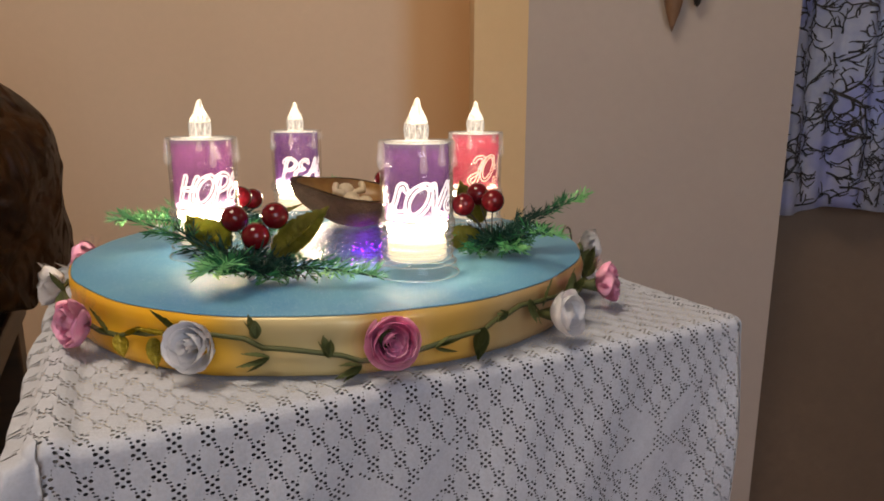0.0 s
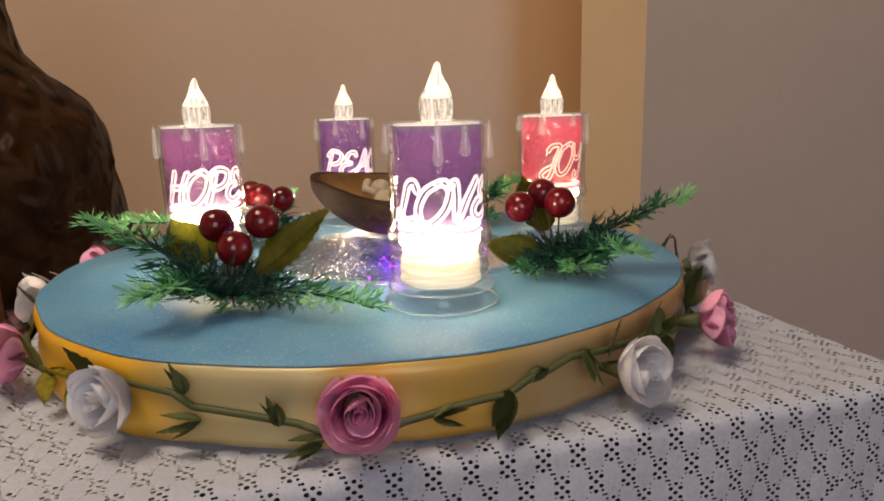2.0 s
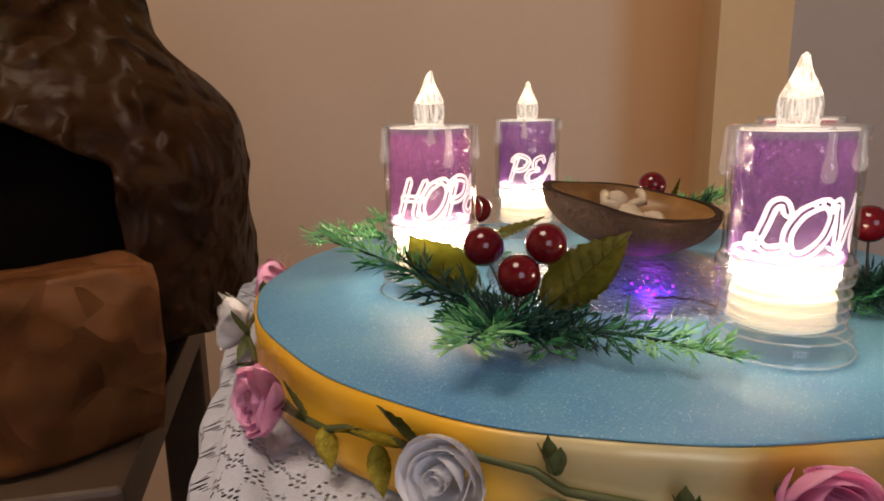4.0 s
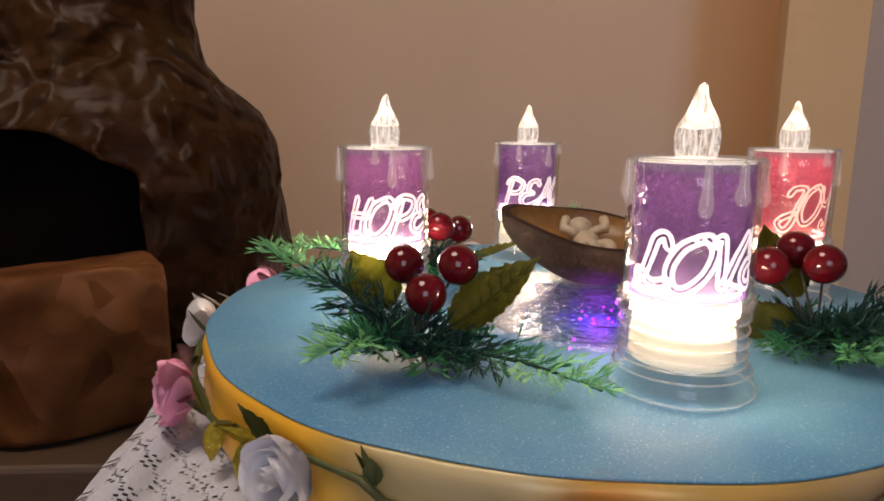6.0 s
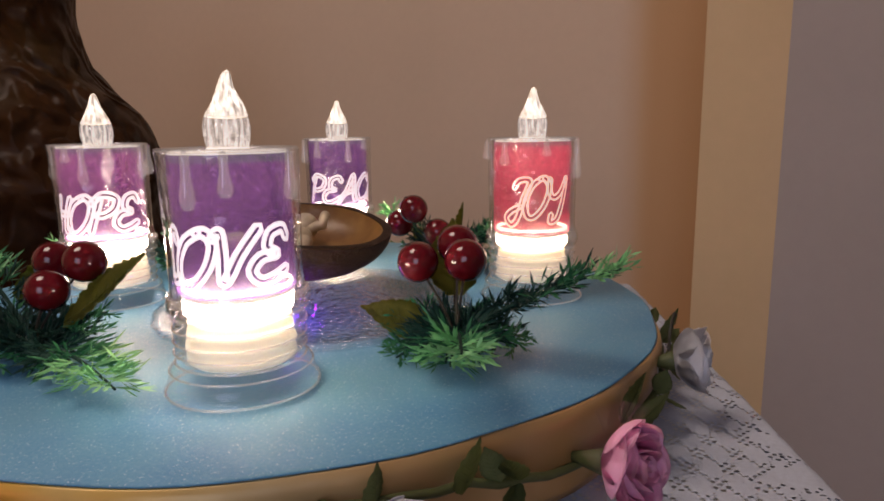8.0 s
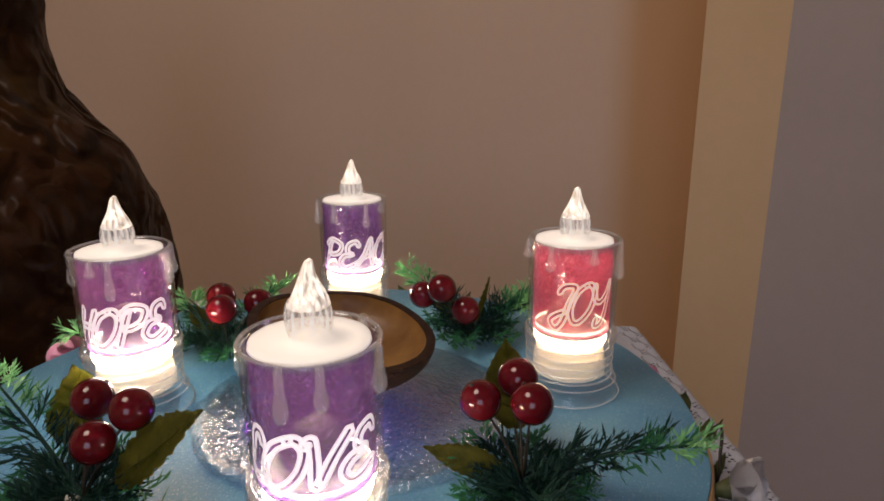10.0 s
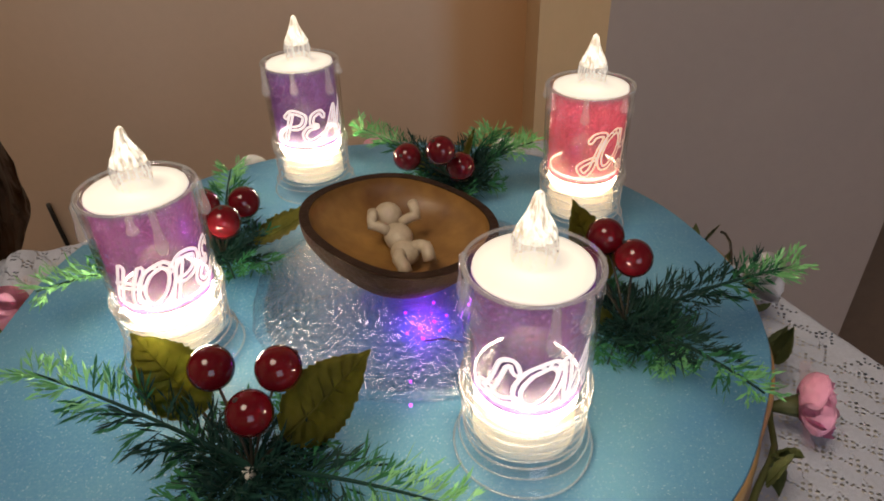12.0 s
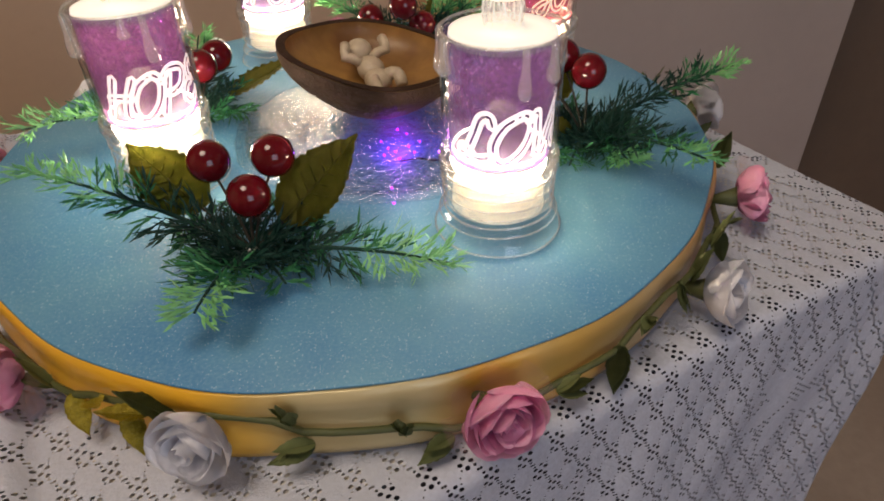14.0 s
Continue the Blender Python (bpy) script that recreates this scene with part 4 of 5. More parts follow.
candle((-0.0165, 0.4290, TOPZ), "LOVE", 0.055, 25, PURPLE_FILM, CORE_GLOW, "lit purple candle with the word LOVE on the base", 0.12, 1)
candle((-0.1755, 0.4850, TOPZ), "HOPE", 0.049, 38, MAUVE_FILM, CORE_GLOW, "lit mauve candle with the word HOPE on the base", 0.17, 2)
candle((-0.1430, 0.6520, TOPZ), "PEACE", 0.062, 58, PURPLE_FILM, CORE_GLOW, "lit purple candle with the word PEACE behind the coconut bowl", 0.09, 3)
candle((0.0300, 0.6020, TOPZ), "JOY", 0.034, 30, PINK_FILM, CORE_DIM, "lit coral pink candle with the word JOY on the base", 0.15, 4, 0.0195, 0.0480)

# ---- clear dish with its purple bulbs ----
DX, DY = -0.068, 0.533
dish = thing("clear_dish", (DX, DY, TOPZ), "upturned rippled clear plastic dish under the coconut bowl", "dish")
part("bowl", lathe([(0.084, 0.0), (0.085, 0.0015), (0.079, 0.0035), (0.055, 0.0075), (0.036, 0.0130), (0.028, 0.0165), (0.0, 0.0170), (0.0, 0.0155), (0.028, 0.0150), (0.036, 0.0115), (0.055, 0.0060), (0.079, 0.0020)], 72,
                   lambda a, z: 0.008 * math.sin(9 * a) + 0.006 * math.sin(23 * a + z * 300)), CLEAR_DISH, dish)
led_string = thing("purple_bulbs", (-0.062, 0.497, TOPZ), "tiny purple lights under the dish, most of them added as glints", "string lights")
# first ten bulbs are added as purple glints; the last two are the bulbs
for k, (x, y) in enumerate(((0.0, 0.0), (0.002, -0.008), (0.006, 0.020), (-0.008, 0.012), (0.010, -0.002), (-0.004, 0.004), (0.013, 0.010), (0.001, 0.026), (-0.006, -0.004), (0.007, 0.005), (-0.002, -0.037), (-0.001, -0.051))):
    b = bmesh.new()
    bmesh.ops.create_icosphere(b, subdivisions=2, radius=0.0007)
    part("bulb", b, LED_PURPLE, led_string, at=Matrix.Translation((x, y, 0.0025)))
part("wire", tube(bmesh.new(), [(0.002, -0.008, 0.001), (0.012, -0.006, 0.001), (0.024, -0.010, 0.001), (0.034, -0.024, 0.001)], 0.0005, 6), BLACK_PLASTIC, led_string, "thin dark wire")
glow = lamp("purple_bulb_light", "POINT", (0, 0, 0), 0.06, (0.42, 0.03, 1.0), 0.003)
glow.parent = led_string
glow.matrix_basis = Matrix.Translation((0.002, 0.004, 0.006))

# ---- coconut bowl and figurine ----
coconut = thing("coconut_bowl", (-0.068, 0.533, 0.8615), "half coconut shell bowl lying on the dish", "bowl", turn=8)
coconut.matrix_basis = pose(-0.0725, 0.528, 0.8592, 4, 9, 8)


def coco(rows):
    """Half shell: long, rounded at one end and pointed at the other."""
    bm = bmesh.new()
    A, B, D = 0.0440, 0.0405, 0.025
    rings = []
    for k in range(rows + 1):
        t = k / rows * math.pi / 2
        ring = []
        for i in range(64):
            a = 2 * math.pi * i / 64
            c, s = math.cos(a), math.sin(a)
            point = 1 - 0.14 * abs(c) ** 3
            x, y = A * c * (1 + 0.05 * max(0, c) ** 4), B * s * point
            f = math.cos(t) ** (0.62 + 0.42 * abs(c) ** 2) if k < rows else 0.0
            lip = 0.0010 * math.sin(2 * a + 0.5) + 0.0005 * math.sin(5 * a)
            ring.append(bm.verts.new((x * f, y * f, -D * math.sin(t) + lip * math.cos(t))))
        rings.append(ring)
    for a, b in zip(rings, rings[1:]):
        for i in range(64):
            bm.faces.new((a[i], b[i], b[(i + 1) % 64], a[(i + 1) % 64]))
    bmesh.ops.remove_doubles(bm, verts=bm.verts, dist=1e-6)
    bmesh.ops.recalc_face_normals(bm, faces=bm.faces)
    return bm


outer = coco(14)
for v in outer.verts:
    v.co.x, v.co.y, v.co.z = v.co.x * 1.105, v.co.y * 1.117, v.co.z * 1.1
inner = coco(14)
for v in inner.verts:
    v.co.z *= 0.72
part("husk", outer, SHELL_OUT, coconut, "dark brown outer husk")
part("lining", inner, SHELL_IN, coconut, "smooth tan inside")
bm = bmesh.new()
ring_in, ring_out = [], []
for i in range(64):
    a = 2 * math.pi * i / 64
    c, s = math.cos(a), math.sin(a)
    point = 1 - 0.14 * abs(c) ** 3
    x, y = 0.0440 * c * (1 + 0.05 * max(0, c) ** 4), 0.0405 * s * point
    lip = 0.0010 * math.sin(2 * a + 0.5) + 0.0005 * math.sin(5 * a)
    ring_in.append(bm.verts.new((x, y, lip + 0.0003)))
    ring_out.append(bm.verts.new((x * 1.105, y * 1.117, lip * 1.1 + 0.0003)))
for i in range(64):
    j = (i + 1) % 64
    bm.faces.new((ring_in[i], ring_out[i], ring_out[j], ring_in[j]))
part("rim", bm, SHELL_OUT, coconut, "rough sawn rim")

# the small figurine: one plain mesh of rounded lumps
bm = bmesh.new()


def lump(bm, at, r, stretch=(1, 1, 1), turn=(0, 0, 0)):
    b = bmesh.new()
    bmesh.ops.create_icosphere(b, subdivisions=3, radius=r)
    merge(bm, b, pose(*at, *turn) @ Matrix.Diagonal((*stretch, 1)))


lump(bm, (-0.0135, 0.006, 0.0105), 0.0066)
lump(bm, (-0.0015, 0.001, 0.0075), 0.0068, (1.25, 0.95, 0.85), (0, 0, -25))
lump(bm, (0.0075, -0.004, 0.0065), 0.0062, (1.1, 1.05, 0.85), (0, 0, -25))
for pts, r in ((((-0.006, 0.007, 0.010), (-0.002, 0.0125, 0.013), (-0.007, 0.015, 0.017)), 0.0024), (((-0.005, -0.002, 0.010), (-0.0115, -0.006, 0.012), (-0.015, -0.002, 0.016)), 0.0024),
               (((0.008, -0.001, 0.007), (0.014, 0.002, 0.010), (0.0195, -0.001, 0.007)), 0.0030), (((0.008, -0.007, 0.007), (0.0115, -0.012, 0.009), (0.0175, -0.0135, 0.006)), 0.0030)):
    tube(bm, arc(pts[0], pts[1], 0.001, 3)[:-1] + arc(pts[1], pts[2], 0.001, 3), r, 10)
figurine = tagged(part("figurine", bm, CREAM, at=pose(-0.0730, 0.5250, 0.8415, 0, 6, -40) @ Matrix.Scale(1.12, 4)), "small cream ceramic figurine lying in the coconut bowl", "figurine")

# ---- berry sprigs ----
BERRY_R = 0.0091
bm = bmesh.new()
bmesh.ops.create_icosphere(bm, subdivisions=4, radius=BERRY_R)
BERRY_MESH = mesh_from("berry", bm, BERRY)
EYE_MESH = mesh_from("berry_end", lathe([(0, BERRY_R + 0.0006), (0.0010, BERRY_R + 0.0004), (0.0013, BERRY_R - 0.0004), (0, BERRY_R - 0.0006)], 8), BERRY_EYE)


def leaf_mesh(name, length, width, mat, cup=0.2, teeth=9, curl=0.25):
    """A toothed leaf from the origin along z, its face towards -y."""
    bm = bmesh.new()
    rows, cols = teeth * 2, 6
    net = []
    for k in range(rows + 1):
        f = k / rows
        w = width * 0.5 * (math.sin(math.pi * f ** 0.78) ** 0.85 if 0 < f < 1 else 0.03) * (1 + (0.045 if k % 2 else -0.03))
        line = []
        for c in range(cols + 1):
            g = c / cols * 2 - 1
            z = length * f - abs(g) * length * 0.035 * (0 if k in (0, rows) else 1)
            y = cup * abs(g) * w + curl * length * (f ** 2) * 0.5 + 0.028 * width * math.sin((f * 9 - abs(g) * 1.6) * 2 * math.pi) * min(1, 3 * abs(g))
            line.append(bm.verts.new((g * w, y, z)))
        net.append(line)
    for k in range(rows):
        for c in range(cols):
            bm.faces.new((net[k][c], net[k][c + 1], net[k + 1][c + 1], net[k + 1][c]))
    tube(bm, [(0, 0.0003 + curl * length * ((k / 6) ** 2) * 0.5, length * 0.97 * k / 6) for k in range(7)], width * 0.022, 5, lambda t: 1 - 0.7 * t)
    for k in range(2, 8):
        for s in (-1, 1):
            pts = []
            for i in range(5):
                g, f = i / 4 * 0.86, min(0.97, (k + 1.4 * i / 4) / 9)
                w = width * 0.5 * math.sin(math.pi * f ** 0.78) ** 0.85
                pts.append((s * g * w, cup * g * w + curl * length * f * f * 0.5 - 0.0002, length * f - g * length * 0.035))
            tube(bm, pts, width * 0.014, 4, lambda t: 1 - 0.6 * t)
    bmesh.ops.solidify(bm, geom=bm.faces[:], thickness=0.0004)
    return mesh_from(name, bm, mat)


SPRIG_LEAF = leaf_mesh("leaf", 0.052, 0.031, LEAF, 0.2, 15, 0.25)


def needle(bm, a, b, width, slot, rng):
    d = b - a
    side = d.cross(Vector((rng.uniform(-1, 1), rng.uniform(-1, 1), rng.uniform(0.2, 1)))).normalized() * width
    up = d.cross(side).normalized() * width * 0.5
    m = a.lerp(b, 0.55)
    vs = [bm.verts.new(p) for p in (a, m + side, b, m - side, m + up)]
    for f in ((0, 1, 4), (1, 2, 4), (2, 3, 4), (3, 0, 4), (0, 3, 2, 1)):
        g = bm.faces.new([vs[i] for i in f])
        g.material_index = slot


def pine_branch(start, end, lift, rng, length=0.0245, count=30, pale=0.42):
    """A stem with forked needles, dark at the base and light at the tip."""
    bm = bmesh.new()
    pts = arc(start, end, lift, 12)
    tube(bm, pts, 0.0012, 6, lambda t: 1 - 0.6 * t, 3)
    whole = (pts[-1] - pts[0]).length
    for k in range(count):
        s = 0.04 + 0.96 * (k + rng.random() * 0.5) / count
        i = min(int(s * 12), 11)
        p, d = pts[i].lerp(pts[i + 1], s * 12 - i), (pts[i + 1] - pts[i]).normalized()
        for sgn in (-1, 1):
            roll = rng.uniform(-0.6, 0.8)
            side = d.cross(Vector((0, 0, 1))).normalized() * sgn
            up = side.cross(d) * sgn
            out = (side * math.cos(roll) + Vector((0, 0, 1)) * (math.sin(roll) * 0.8 + 0.15)).normalized()
            l = length * (1.0 - 0.45 * s) * rng.uniform(0.7, 1.1)
            way = (d * rng.uniform(0.45, 0.85) + out * 1.0).normalized()
            q = p + way * l * 0.62
            if q.z < 0.0012:
                q.z = 0.0012 + rng.random() * 0.002
            mix_s = s + rng.uniform(-0.12, 0.12)
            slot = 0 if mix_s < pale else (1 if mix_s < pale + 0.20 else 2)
            needle(bm, p, q, 0.00075, slot, rng)
            for f in range(7):
                u = 0.25 + 0.75 * f / 6
                a = p.lerp(q, u)
                tip = a + (way * rng.uniform(0.6, 1.0) + Vector((rng.uniform(-0.5, 0.5), rng.uniform(-0.5, 0.5), rng.uniform(-0.3, 0.45)))).normalized() * l * rng.uniform(0.38, 0.62)
                tip.z = max(tip.z, 0.0008)
                needle(bm, a, tip, 0.00060, slot, rng)
    return bm


def sprig(centre, tips, berries, leaves, label, seed, pale=0.42):
    rng = seeded(seed)
    s = thing("berry_sprig", (centre[0], centre[1], TOPZ), label, "sprig", "berry sprigs on the wreath base")
    o = Vector((centre[0], centre[1], TOPZ))
    root = Vector((0, 0, 0.006))
    for t in tips:
        end = Vector(t) - o
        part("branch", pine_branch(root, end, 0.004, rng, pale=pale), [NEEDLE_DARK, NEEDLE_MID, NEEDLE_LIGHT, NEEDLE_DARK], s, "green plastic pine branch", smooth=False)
    # short filling tufts round the middle
    for k in range(10):
        a = 2 * math.pi * k / 10 + rng.uniform(-0.3, 0.3)
        end = root + Vector((0.030 * math.cos(a), 0.030 * math.sin(a), rng.uniform(-0.003, 0.009)))
        b = pine_branch(root, end, 0.002, rng, 0.019, 10)
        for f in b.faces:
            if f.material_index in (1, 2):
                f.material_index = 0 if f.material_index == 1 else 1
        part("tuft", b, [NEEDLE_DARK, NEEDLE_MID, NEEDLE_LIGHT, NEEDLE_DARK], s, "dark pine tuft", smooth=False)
    for t in berries:
        p = Vector(t) - o
        d = (p - root).normalized()
        m = aim(p, d, rng.uniform(0, 360))
        berry = part("berry", BERRY_MESH, BERRY, s, "glossy dark red berry", at=m)
        part("berry_end", EYE_MESH, BERRY_EYE, berry, at=pose(0, 0, 0, rng.uniform(-40, 40), rng.uniform(-40, 40), 0))
        part("stalk", tube(bmesh.new(), arc(root, p - d * BERRY_R * 0.9, 0.002, 6), 0.0006, 6), STEM, s)
    if seed == 21:
        b = bmesh.new()
        bmesh.ops.create_icosphere(b, subdivisions=3, radius=0.0045)
        for v in b.verts:
            v.co = v.co * (1 + 0.15 * noise.noise(v.co * 400))
        part("tape", b, FOAM, s, "white tape wound round the stalks", at=pose(0, -0.005, 0.0065) @ Matrix.Diagonal((0.8, 0.8, 1.1, 1)))
    for tip, roll, start in leaves:
        end = Vector(tip) - o
        d = end - root
        part("leaf", SPRIG_LEAF, LEAF, s, "olive green cloth leaf", at=aim(root + d * start, d, roll, d.length * (1 - start) / 0.052))
        part("stalk", tube(bmesh.new(), [root, root + d * (start + 0.05)], 0.0007, 6), STEM, s)
    return s


sprig((-0.121, 0.410), [(-0.210, 0.430, 0.850), (-0.040, 0.392, 0.820), (-0.130, 0.357, 0.832)],
      [(-0.138, 0.4325, 0.8495), (-0.1105, 0.430, 0.852), (-0.1205, 0.418, 0.8405)], [((-0.074, 0.438, 0.853), 25, 0.26), ((-0.179, 0.456, 0.844), -20, 0.40)], "pine sprig with red berries and two olive leaves", 21)
sprig((0.038, 0.497), [(0.108, 0.491, 0.857), (0.075, 0.431, 0.839), (0.052, 0.462, 0.822)],
      [(0.0165, 0.502, 0.8495), (0.039, 0.504, 0.852), (0.028, 0.5175, 0.8555)], [((-0.002, 0.481, 0.830), 70, 0.20), ((0.0126, 0.5414, 0.8600), 0, 0.35)], "pine sprig with red berries between two candles", 22, 0.60)
sprig((-0.045, 0.643), [(-0.114, 0.676, 0.846), (0.004, 0.640, 0.850), (-0.02, 0.690, 0.835)],
      [(-0.0544, 0.6135, 0.8570), (-0.0425, 0.6230, 0.8415), (-0.0765, 0.6310, 0.8445)], [((-0.0298, 0.6420, 0.8580), 10, 0.25), ((-0.085, 0.660, 0.835), 0, 0.25)], "pine sprig with red berries behind the coconut bowl", 23)
sprig((-0.178, 0.556), [(-0.248, 0.497, 0.838), (-0.19, 0.625, 0.840), (-0.235, 0.580, 0.835)],
      [(-0.167, 0.542, 0.850), (-0.166, 0.573, 0.8445), (-0.184, 0.560, 0.850)], [((-0.122, 0.580, 0.834), 0, 0.3), ((-0.215, 0.56, 0.838), 0, 0.25)], "pine sprig with red berries behind a candle", 24)

# ---- rose garland ----
garland = thing("rose_garland", (CX, CY, BASEZ), "artificial garland of foam roses and leaves round the base", "garland")


def petal_mesh(mat, r0, height, span, flare, curl):
    bm = bmesh.new()
    net = []
    for k in range(7):
        f = k / 6
        line = []
        for c in range(7):
            g = c / 6 * 2 - 1
            top = 1 - 0.22 * g * g - 0.06 * abs(g)
            z = height * f * top
            r = r0 * (0.62 + 0.48 * math.sin(2.1 * f)) + flare * f * height + (curl * height * max(0, f - 0.80) * 3.2)
            a = g * span * (0.75 + 0.25 * math.sin(f * math.pi))
            line.append(bm.verts.new((r * math.cos(a), r * math.sin(a), z - curl * height * 0.5 * max(0, f - 0.8) * 3)))
        net.append(line)
    for k in range(6):
        for c in range(6):
            bm.faces.new((net[k][c], net[k][c + 1], net[k + 1][c + 1], net[k + 1][c]))
    bmesh.ops.solidify(bm, geom=bm.faces[:], thickness=0.0009)
    return mesh_from("petal", bm, mat)


def bud_mesh(mat):
    """The wound heart of a rose."""
    bm = bmesh.new()
    rows = []
    n = 44
    for i in range(n):
        t = i / (n - 1)
        a, r = t * 4.6 * math.pi, 0.0010 + 0.0042 * t
        rows.append([bm.verts.new((r * math.cos(a) * s, r * math.sin(a) * s, z)) for z, s in ((0.003, 0.8), (0.010, 1.0), (0.0165 - 0.001 * t, 1.05))])
    for a, b in zip(rows, rows[1:]):
        for k in range(2):
            bm.faces.new((a[k], b[k], b[k + 1], a[k + 1]))
    bmesh.ops.solidify(bm, geom=bm.faces[:], thickness=0.0008)
    return mesh_from("bud", bm, mat)


ROSE = {WHITE_PETAL: (bud_mesh(WHITE_PETAL), petal_mesh(WHITE_PETAL, 0.0066, 0.0172, 1.55, 0.06, 0.05), petal_mesh(WHITE_PETAL, 0.0100, 0.0168, 1.40, 0.06, 0.08), petal_mesh(WHITE_PETAL, 0.0134, 0.0154, 1.25, 0.08, 0.12))}
for m in (PINK_PETAL,):
    ROSE[m] = (bud_mesh(m), petal_mesh(m, 0.0060, 0.0178, 1.35, 0.02, 0.03), petal_mesh(m, 0.0083, 0.0175, 1.20, 0.02, 0.05), petal_mesh(m, 0.0108, 0.0170, 1.10, 0.03, 0.06), petal_mesh(m, 0.0130, 0.0162, 1.02, 0.03, 0.08), petal_mesh(m, 0.0150, 0.0150, 0.95, 0.04, 0.10))
TULLE = {}
for m in (PINK_TULLE, WHITE_TULLE):
    bm = bmesh.new()
    rows = []
    for k in range(6):
        f = k / 5
        rows.append([bm.verts.new(((0.008 + 0.016 * f) * math.cos(a), (0.008 + 0.016 * f) * math.sin(a), 0.002 + 0.004 * f * math.sin(9 * a) + 0.003 * f)) for a in (2 * math.pi * i / 54 for i in range(54))])
    for a, b in zip(rows, rows[1:]):
        for i in range(54):
            bm.faces.new((a[i], a[(i + 1) % 54], b[(i + 1) % 54], b[i]))
    TULLE[m] = mesh_from("tulle_ruff", bm, m)


def rose(place, facing, mat, tulle, seed, scale=1.0):
    rng = seeded(seed)
    bud, *rings = ROSE[mat]
    head = part("rose", bud, mat, garland, "pink foam rose" if mat is PINK_PETAL else "white foam rose", at=aim(place, facing, rng.uniform(0, 360), scale))
    for mesh, count, off in zip(rings, (3, 4, 5, 5, 6), (0.4, 1.5, 1.1, 0.7, 0.2)):
        for k in range(count):
            a = degrees_of(off) + 360 * k / count + rng.uniform(-7, 7)
            part("petal", mesh, mat, head, at=pose(0, 0, rng.uniform(-0.0008, 0.0006), rng.uniform(-5, 5), rng.uniform(-5, 5), a))
    if tulle is PINK_TULLE:
        part("tulle_ruff", TULLE[tulle], tulle, head, "sheer tulle ruff", at=pose(0, 0, -0.001, 0, 0, rng.uniform(0, 90)))
    return head


def degrees_of(a):
    return a * 180 / math.pi


def round_rim(deg, radius, z):
    a = radians(deg)
    return Vector((radius * math.cos(a), radius * math.sin(a), z))


# place round the rim, height, distance from the middle, and colour of each rose
ROSES = [(-128.6, 0.7975, 0.2025, PINK_PETAL), (-103.1, 0.7985, 0.2015, WHITE_PETAL), (-73.8, 0.8005, 0.2040, PINK_PETAL), (-40.7, 0.7955, 0.2075, WHITE_PETAL), (-18.0, 0.7960, 0.2095, PINK_PETAL), (5.4, 0.8060, 0.2050, WHITE_PETAL),
         (42.0, 0.788, 0.198, PINK_PETAL), (68.0, 0.800, 0.201, WHITE_PETAL), (97.0, 0.797, 0.201, PINK_PETAL), (125.0, 0.797, 0.201, WHITE_PETAL), (153.0, 0.797, 0.201, WHITE_PETAL), (181.0, 0.800, 0.201, PINK_PETAL), (-157.0, 0.798, 0.2010, WHITE_PETAL)]
for k, (deg, z, away, mat) in enumerate(ROSES):
    face = round_rim(deg, 1.0, 0.22 if z < 0.7965 else 0.12)
    rose(round_rim(deg, away, z - BASEZ), face, mat, PINK_TULLE if mat is PINK_PETAL else WHITE_TULLE, 40 + k, 0.86 if mat is PINK_PETAL else 0.88)
    if away > 0.203:
        part("calyx", tube(bmesh.new(), [round_rim(deg - 1.5, RAD - 0.001, z - BASEZ - 0.001), round_rim(deg, away + 0.003, z - BASEZ)], 0.0018, 8, lambda t: 1 + 2.6 * t), VINE, garland, "green calyx behind a rose")


VINE_RISE = ((-180, 0.018), (-155, 0.022), (-126, 0.015), (-110, 0.022), (-100, 0.025), (-90, 0.018), (-74, 0.009), (-60, 0.017), (-46, 0.027), (-36, 0.024), (-17, 0.014), (11, 0.020), (60, 0.012), (100, 0.020), (140, 0.012), (180, 0.018))


def vine_z(deg):
    for (d0, z0), (d1, z1) in zip(VINE_RISE, VINE_RISE[1:]):
        if deg <= d1:
            f = (deg - d0) / (d1 - d0)
            return z0 + (z1 - z0) * f * f * (3 - 2 * f)
    return VINE_RISE[-1][1]


part("vine", tube(bmesh.new(), [round_rim(d, RAD + 0.0015 + 0.001 * math.sin(d * 0.4), vine_z(d) + 0.0008 * math.sin(d * 0.9)) for d in range(-180, 181, 3)], 0.0015, 6), VINE, garland, "green taped wire vine")
GARLAND_LEAF = leaf_mesh("leaf", 0.021, 0.0098, LEAF_FAR, 0.25, 7, 0.15)
GOLD_LEAF = GARLAND_LEAF.copy()
GOLD_LEAF.materials.clear()
GOLD_LEAF.materials.append(LEAF_GOLD)


def garland_leaf(deg, z, along_by, up, out_by, size, gold=False, turn_by=0.0):
    """One leaf on the vine, its face turned outwards."""
    out, along = round_rim(deg, 1, 0), round_rim(deg + 90, 1, 0)
    way = along * along_by + Vector((0, 0, up)) + out * out_by
    m = Matrix.Translation(round_rim(deg, RAD + 0.003, z)) @ way.to_track_quat("Z", "Y").to_matrix().to_4x4()
    if (m.to_3x3() @ Vector((0, -1, 0))).dot(out) < 0:
        m = m @ pose(0, 0, 0, 0, 0, 180)
    m = m @ pose(0, 0, 0, 0, 0, turn_by) @ Matrix.Scale(size, 4)
    if (m @ Vector((0, 0, 0.021))).z > 0.001:
        part("leaf", GOLD_LEAF if gold else GARLAND_LEAF, LEAF_FAR, garland, "gold glittered leaf" if gold else "", at=m)


